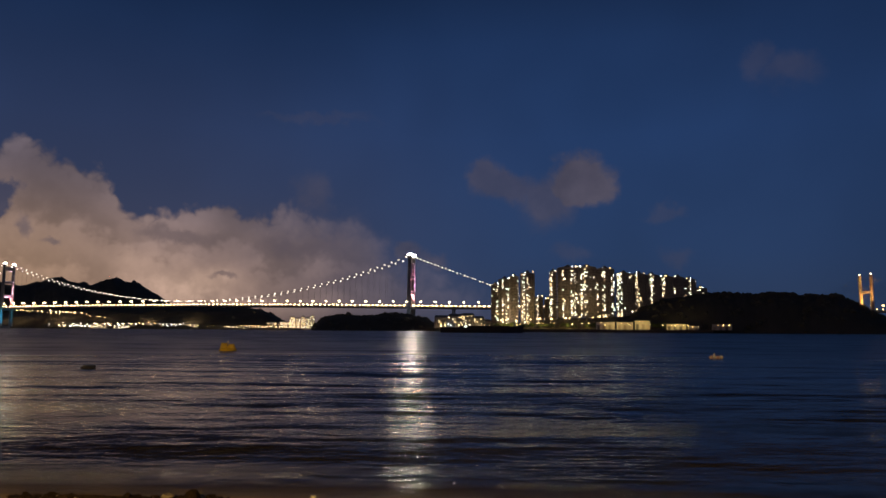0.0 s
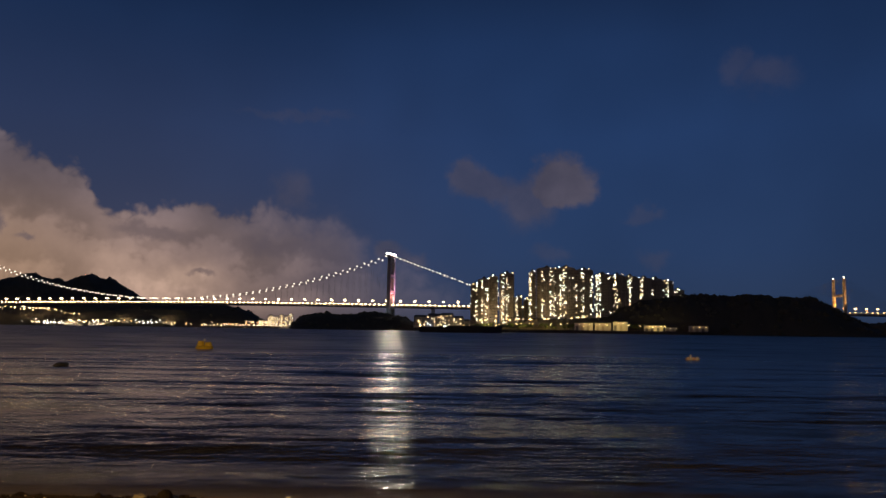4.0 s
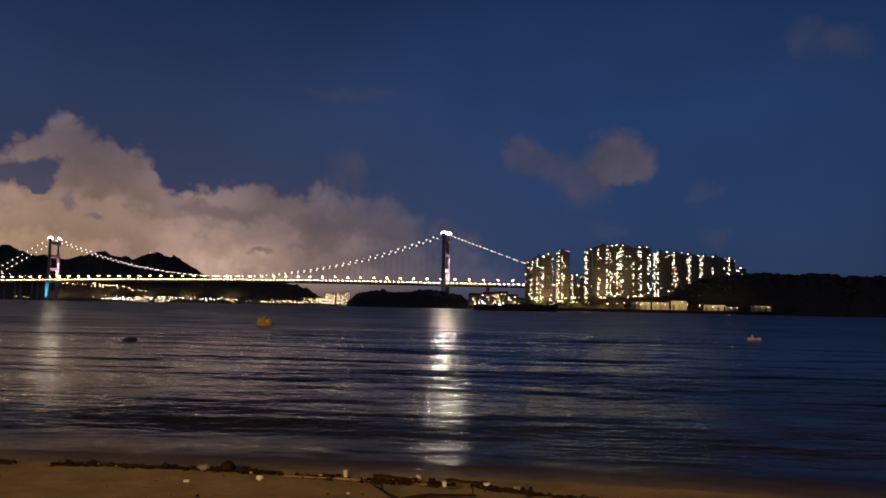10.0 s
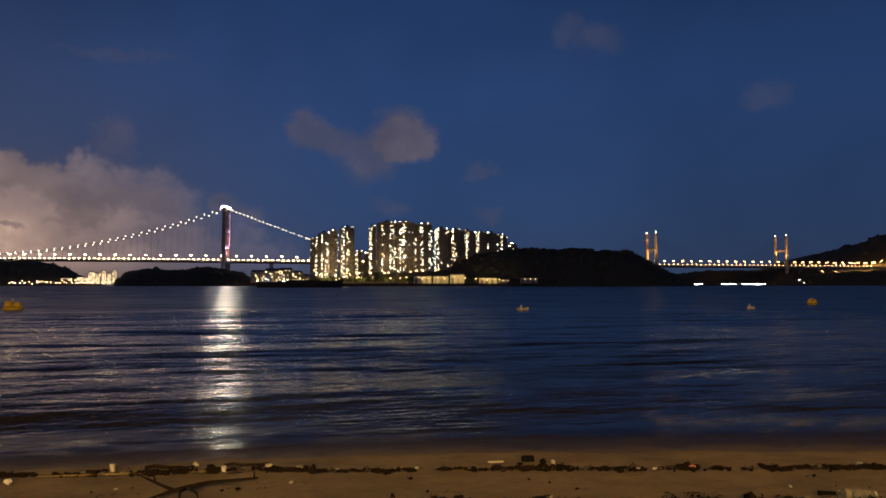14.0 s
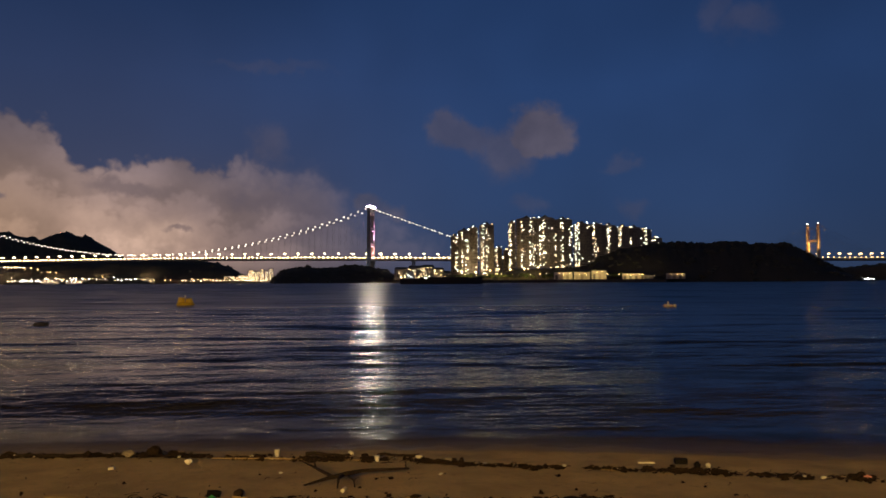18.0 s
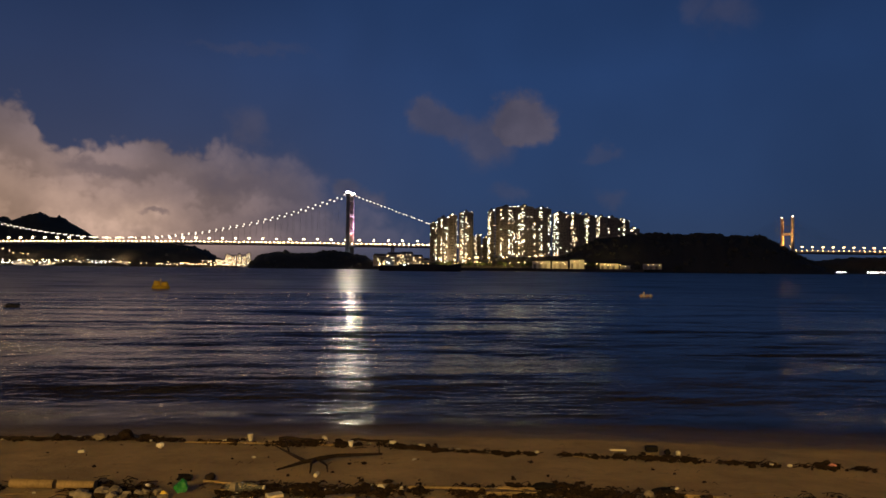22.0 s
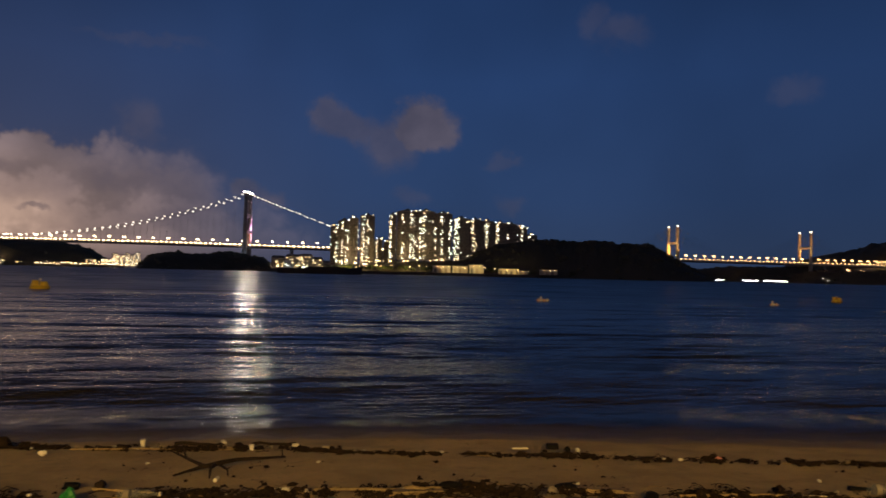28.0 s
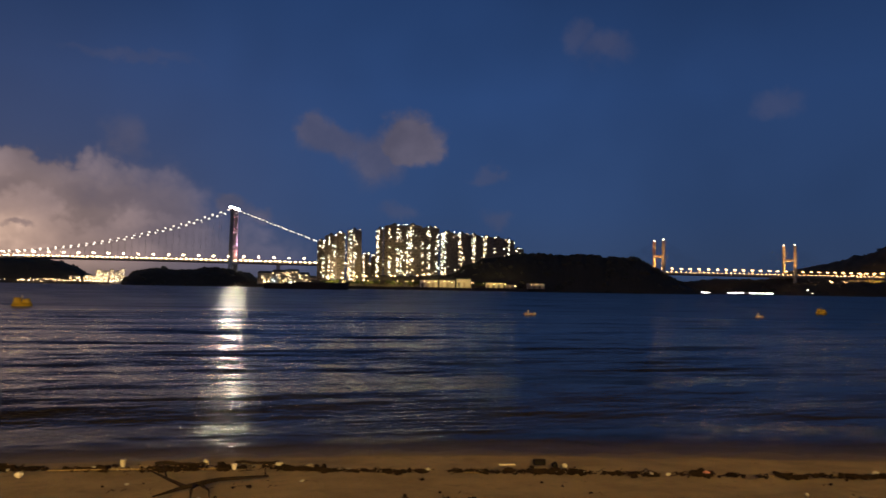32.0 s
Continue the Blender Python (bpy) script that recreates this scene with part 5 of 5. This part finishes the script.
branch = thing("fallen_branch", "forked dark driftwood branch lying on the sand", "branch")
main = bmesh.new()
tapered_limb(main, [on_sand(-1.12, 7.5, 0.03), on_sand(-0.88, 7.74, 0.06), on_sand(-0.72, 7.82, 0.08), on_sand(-0.55, 8.06, 0.07), on_sand(-0.3, 8.16, 0.06), on_sand(-0.06, 8.26, 0.05)],
             [0.009, 0.020, 0.026, 0.020, 0.016, 0.011])
part("stem", main, DRIFT, branch)
fork = bmesh.new()
tapered_limb(fork, [on_sand(-0.86, 7.74, 0.07), on_sand(-1.02, 8.02, 0.08), on_sand(-1.16, 8.25, 0.10), on_sand(-1.30, 8.46, 0.12)], [0.020, 0.016, 0.012, 0.005])
tapered_limb(fork, [on_sand(-1.08, 8.12, 0.09), on_sand(-1.14, 8.34, 0.16), on_sand(-1.18, 8.49, 0.2)], [0.012, 0.008, 0.004])
part("limb", fork, DRIFT, branch)
stub = bmesh.new()
tapered_limb(stub, [on_sand(-0.76, 7.8, 0.07), on_sand(-0.78, 7.58, 0.08), on_sand(-0.77, 7.36, 0.02)], [0.023, 0.015, 0.007])
tapered_limb(stub, [on_sand(-0.72, 7.8, 0.07), on_sand(-0.62, 7.56, 0.06), on_sand(-0.60, 7.42, 0.02)], [0.015, 0.009, 0.005])
part("limb", stub, DRIFT, branch)
knob = bmesh.new()
tapered_limb(knob, [on_sand(-0.09, 8.25, 0.06), on_sand(-0.09, 8.3, 0.14)], [0.009, 0.004])
part("limb", knob, DRIFT, branch)


def litter_piece(name, bm, material, x, y, label, category, turn=None, lift=0.0, group="litter on the beach"):
    ob = part(name, bm, material)
    p = on_sand(x, y, lift)
    ob.matrix_basis = pose(p.x, p.y, p.z, 0, 0, litter.uniform(0, 360) if turn is None else turn)
    return tagged(ob, label, category, group)


def cup(r, h):
    bm = bmesh.new()
    tube(bm, (0, 0, 0), (0, 0, h), r * 0.75, r, 16)
    tube(bm, (0, 0, h + 0.001), (0, 0, h + 0.008), r * 1.08, r * 1.05, 16)
    return bm


def slab(w, d, h, bevel=0.006):
    return box(bmesh.new(), -w / 2, w / 2, -d / 2, d / 2, 0, h, bevel)


def tray(w, d, h):
    """An open dish with sloping sides and a rounded rim."""
    bm = bmesh.new()
    rings = []
    for grow, z in ((0.80, 0.0), (1.0, h), (1.06, h * 1.02), (1.06, h * 0.9), (0.94, h * 0.92), (0.76, h * 0.16)):
        ring = []
        for k in range(20):
            a = 6.2832 * k / 20
            c, q = math.cos(a), math.sin(a)
            ring.append(bm.verts.new((math.copysign(abs(c) ** 0.45, c) * w / 2 * grow, math.copysign(abs(q) ** 0.45, q) * d / 2 * grow, z)))
        rings.append(ring)
    for r0, r1 in zip(rings, rings[1:]):
        for k in range(20):
            bm.faces.new((r0[k], r0[(k + 1) % 20], r1[(k + 1) % 20], r1[k]))
    bm.faces.new(rings[0][::-1])
    bm.faces.new(rings[-1])
    return bm


def bottle(name, x, y, turn, length, r, material, label):
    ob = thing(name, label, "bottle", group="litter on the beach")
    p = on_sand(x, y, r)
    ob.matrix_basis = pose(p.x, p.y, p.z, 0, 0, turn)
    body = bmesh.new()
    for x0, x1, r0, r1 in ((-0.5, -0.46, 0.8, 1), (-0.46, -0.1, 1, 1), (-0.1, -0.06, 1, 0.9), (-0.06, 0.16, 0.9, 1), (0.16, 0.36, 1, 0.42), (0.36, 0.44, 0.36, 0.36)):
        tube(body, (x0 * length, 0, 0), (x1 * length, 0, 0), r * r0, r * r1, 16)
    part("body", body, material, ob)
    part("cap", tube(bmesh.new(), (0.445 * length, 0, 0), (0.5 * length, 0, 0), r * 0.45, r * 0.45, 12), FOAM, ob)
    part("label_band", tube(bmesh.new(), (-0.36 * length, 0, 0), (-0.22 * length, 0, 0), r * 1.02, r * 1.02, 16), STONE, ob)
    return ob


def rough_log(half):
    """A knotty, slightly bent length of wood."""
    bm = bmesh.new()
    pts = [Vector((-half + 2 * half * k / 6, 0.05 * math.sin(k * 1.1), 0.02 + 0.008 * math.sin(k * 2.0))) for k in range(7)]
    tapered_limb(bm, pts, [litter.uniform(0.014, 0.028) for k in range(7)], 9)
    return bm


# along the waterline
litter_piece("foam_cup", cup(0.034, 0.085), FOAM, -1.76, 9.51, "white foam cup standing on the sand", "cup", lift=0)
litter_piece("foam_block", lump((0, 0, 0.028), (0.042, 0.036, 0.04), 2, 2, 0.3), FOAM, -0.81, 9.5, "rounded white foam block among seaweed", "foam")
litter_piece("foam_block", slab(0.085, 0.06, 0.045, 0.014), FOAM, 0.07, 9.2, "white foam brick among seaweed", "foam", 12)
litter_piece("paper_cup", cup(0.03, 0.06), PALE, -0.45, 9.05, "pale crumpled paper cup", "cup")
litter_piece("black_crate", slab(0.15, 0.09, 0.065, 0.01), BLACK, 3.25, 8.75, "small black plastic box on wet sand", "box", -8)
litter_piece("foam_block", lump((0, 0, 0.02), (0.035, 0.03, 0.03), 8, 2, 0.3), FOAM, 3.49, 8.5, "white foam lump beside a black box", "foam")
litter_piece("dark_stone", lump((0, 0, 0.02), (0.045, 0.04, 0.035), 3, 2, 0.4), BLACK, 3.38, 8.56, "small dark stone on wet sand", "stone")
litter_piece("white_stick", slab(0.2, 0.02, 0.02, 0.004), FOAM, 2.83, 8.76, "white plastic stick on sand", "stick", -6)
litter_piece("boulder", lump((0, 0, 0.03), (0.085, 0.07, 0.05), 11, 3, 0.4), STONE, -3.72, 9.72, "rounded grey stone at the water's edge", "stone")
litter_piece("boulder", lump((0, 0, 0.05), (0.09, 0.07, 0.07), 12, 3, 0.35), WEED, -3.40, 9.74, "dark weedy stone at the water's edge", "stone")
litter_piece("boulder", lump((0, 0, 0.02), (0.055, 0.045, 0.035), 13, 3, 0.35), STONE, 0.42, 9.0, "grey stone among seaweed", "stone")
litter_piece("log", rough_log(0.42), DRIFT, -4.75, 9.72, "dark waterlogged log in seaweed", "driftwood", 2)
litter_piece("log", rough_log(0.30), DRIFT, -1.1, 9.5, "dark waterlogged log in seaweed", "driftwood", -6)
litter_piece("log", rough_log(0.26), DRIFT, -0.2, 9.38, "dark waterlogged log in seaweed", "driftwood", -3)
cane((-2.55, 9.4), (-0.6, 9.12), 0.014)
litter_piece("milk_carton", slab(0.07, 0.05, 0.03, 0.008), FOAM, -3.55, 8.75, "small pale carton on bare sand", "carton", 8)
litter_piece("crumpled_bag", lump((0, 0, 0.03), (0.05, 0.04, 0.035), 21, 2, 0.6), PALE, -2.75, 9.05, "small crumpled pale wrapper", "wrapper")
for x, y, r in ((4.28, 7.82, 0.035), (4.47, 7.78, 0.03), (7.0, 7.42, 0.045), (5.29, 6.51, 0.03), (-5.2, 9.78, 0.03), (-3.0, 9.5, 0.03), (1.77, 8.5, 0.035), (0.86, 8.72, 0.03), (-1.5, 8.3, 0.025), (0.3, 8.1, 0.025)):
    litter_piece("foam_scrap", lump((0, 0, r * 0.6), (r * 1.05, r * 0.7, r * 0.6), int(x * 90), 1, 0.5), FOAM, x, y, "small white foam scrap", "foam")
litter_piece("pink_scrap", lump((0, 0, 0.02), (0.05, 0.03, 0.03), 31, 1, 0.5), PINK, 4.95, 7.75, "small pink plastic scrap", "wrapper")

# along the old tide line
for x0, x1, y0, y1, r in ((-3.42, -3.02, 6.92, 6.86, 0.046), (-2.98, -2.64, 6.86, 6.82, 0.042)):
    litter_piece("bamboo_tube", tube(bmesh.new(), (-(x1 - x0) / 2, 0, r), ((x1 - x0) / 2, 0, r), r, r * 0.94, 14), CANE, (x0 + x1) / 2, (y0 + y1) / 2, "thick yellow bamboo piece on sand", "bamboo", -6)
for k in range(14):
    x, y = -2.62 + 0.085 * k % 0.75 + litter.uniform(-0.03, 0.03), 6.48 + litter.uniform(-0.08, 0.16)
    r = litter.uniform(0.035, 0.065)
    litter_piece("beach_stone", lump((0, 0, r * 0.5), (r * 1.2, r, r * 0.75), 40 + k, 2, 0.4), STONE, x, y, "rounded beach stone in a heap", "stone", group="stones in a heap")
litter_piece("green_wrapper", lump((0, 0, 0.045), (0.06, 0.05, 0.055), 51, 2, 0.8), GREEN_FOIL, -1.83, 6.67, "crumpled shiny green wrapper", "wrapper")
litter_piece("yellow_carton", lump((0, 0, 0.03), (0.035, 0.035, 0.042), 52, 2, 0.3), LEMON, -1.92, 6.44, "small yellow carton by stones", "carton")
litter_piece("rag", lump((0, 0, 0.025), (0.08, 0.05, 0.035), 53, 2, 0.7), BLACK, -1.95, 7.2, "dark bundle of cloth and net", "cloth")
litter_piece("driftwood_chunk", lump((0, 0, 0.035), (0.065, 0.045, 0.04), 54, 2, 0.4), DRIFT, -1.7, 7.15, "brown driftwood chunk on sand", "driftwood")
bottle("water_bottle", -1.27, 6.65, -6, 0.36, 0.045, CLEAR, "clear plastic bottle lying among twigs")
litter_piece("paper_scrap", slab(0.14, 0.10, 0.03, 0.01), FOAM, -0.98, 6.46, "folded white paper scrap", "paper", 25)
litter_piece("drink_can", tube(bmesh.new(), (-0.045, 0, 0.02), (0.045, 0, 0.02), 0.02, 0.02, 16), FOAM, -0.70, 7.31, "pale drink can by the branch", "can", 80)
cane((-1.75, 7.1), (-0.75, 6.62), 0.018)
cane((-1.55, 6.72), (-1.3, 6.68), 0.014)
cane((0.2, 6.72), (1.15, 6.58), 0.028)
cane((1.0, 6.56), (1.32, 6.52), 0.045, material=CANE)
cane((-2.9, 6.42), (-2.2, 6.36), 0.012)
cane((-3.9, 6.72), (-3.4, 6.62), 0.014)
cane((-0.2, 6.86), (0.02, 6.88), 0.010, material=FOAM, label="white plastic stick on sand")
litter_piece("foam_scrap", lump((0, 0, 0.02), (0.05, 0.03, 0.025), 55, 1, 0.5), FOAM, -0.05, 6.72, "small white foam scrap", "foam")
litter_piece("cardboard_piece", slab(0.26, 0.10, 0.03, 0.01), CANE, -0.4, 6.36, "soggy brown cardboard piece", "cardboard", 8)
litter_piece("wooden_board", slab(0.46, 0.09, 0.035, 0.012), CANE, 1.12, 6.5, "short yellow wooden board", "board", -3)
litter_piece("foam_tray", slab(0.12, 0.08, 0.02, 0.006), FOAM, 0.98, 6.62, "white foam tray piece", "foam", 10)
litter_piece("old_shoe", lump((0, 0, 0.03), (0.13, 0.05, 0.035), 56, 2, 0.35), BLACK, 1.45, 6.68, "black sandal half buried in sand", "shoe", 10)
litter_piece("food_box", tray(0.21, 0.12, 0.035), PALE, 2.43, 5.83, "cream plastic takeaway box", "box", -8)
cane((2.2, 5.86), (2.32, 5.85), 0.012, material=FOAM, label="white plastic spoon handle")
litter_piece("wooden_board", slab(0.42, 0.1, 0.03, 0.008), CANE, 2.82, 6.38, "pale plank scrap among weed", "board", -14)
cane((2.65, 6.3), (3.1, 6.26), 0.014)
litter_piece("rag", lump((0, 0, 0.03), (0.11, 0.06, 0.04), 57, 2, 0.5), BLACK, 2.52, 6.48, "dark bundle of weed", "cloth")
litter_piece("beach_stone", lump((0, 0, 0.025), (0.05, 0.04, 0.035), 58, 2, 0.3), STONE, 2.35, 6.38, "round beige stone on sand", "stone")
litter_piece("food_box", tray(0.14, 0.09, 0.03), PALE, 3.3, 5.84, "small cream plastic box", "box", -10)
litter_piece("rag", lump((0, 0, 0.035), (0.08, 0.06, 0.045), 59, 2, 0.5), BLACK, 3.14, 5.98, "dark bundle of weed", "cloth")
cane((3.45, 6.05), (4.5, 5.98), 0.022)
cane((3.8, 6.15), (4.1, 6.13), 0.012)
litter_piece("foam_scrap", lump((0, 0, 0.02), (0.035, 0.025, 0.03), 60, 1, 0.5), FOAM, 3.82, 5.78, "small white foam scrap", "foam")
litter_piece("sandal", lump((0, 0, 0.012), (0.11, 0.042, 0.016), 61, 2, 0.3), BLACK, 4.4, 5.45, "black rubber sandal on sand", "shoe", -4)
litter_piece("paper_scrap", slab(0.13, 0.08, 0.03, 0.012), FOAM, 4.87, 5.66, "white foam scrap among weed", "foam", -15)
cane((4.65, 5.95), (5.0, 5.85), 0.012, material=FOAM, label="white plastic stick on sand")
litter_piece("dark_log", tube(bmesh.new(), (-0.16, 0, 0.02), (0.18, 0, 0.015), 0.03, 0.014, 10), BLACK, 5.45, 6.08, "blackened wood piece behind a bottle", "driftwood", -12)
bottle("water_jug", 5.52, 5.88, -14, 0.36, 0.055, CLEAR, "large clear plastic bottle lying on weed")
cane((6.0, 5.6), (6.6, 5.55), 0.014)
litter_piece("foam_scrap", lump((0, 0, 0.02), (0.03, 0.025, 0.025), 62, 1, 0.5), FOAM, 5.64, 5.22, "small white foam scrap", "foam")
litter_piece("net_heap", lump((0, 0, 0.02), (0.15, 0.08, 0.035), 63, 3, 0.9), WEED, 6.45, 5.6, "heap of dark net and weed", "net")
for k in range(130):
    x = litter.uniform(-5.5, 7.5)
    y = (second_line(x) + litter.gauss(0, 0.17)) if k % 3 else (first_line(x) + litter.gauss(0, 0.05))
    r = litter.uniform(0.008, 0.026)
    kind = litter.randrange(6)
    if kind < 2:
        litter_piece("foam_scrap", lump((0, 0, r * 0.5), (r * 1.6, r, r * 0.7), 200 + k, 1, 0.5), (FOAM, PALE, LEMON)[k % 3 if k % 5 == 0 else 0], x, y, "small pale foam scrap", "foam")
    elif kind == 2:
        litter_piece("pebble", lump((0, 0, r * 0.5), (r * 1.5, r * 1.1, r * 0.8), 200 + k, 1, 0.4), STONE, x, y, "small beach pebble on sand", "stone")
    elif kind == 3:
        litter_piece("wood_chip", slab(r * 4, r * 1.5, r * 0.6, r * 0.15), DRIFT if k % 2 else CANE, x, y, "flat chip of driftwood", "driftwood")
    else:
        ln = litter.uniform(0.08, 0.32)
        a = litter.gauss(0, 0.5)
        cane((x, y), (x + math.cos(a) * ln, y + math.sin(a) * ln * 0.6), litter.uniform(0.006, 0.013), material=CANE if k % 2 else DRIFT, label="thin driftwood stick on the sand")
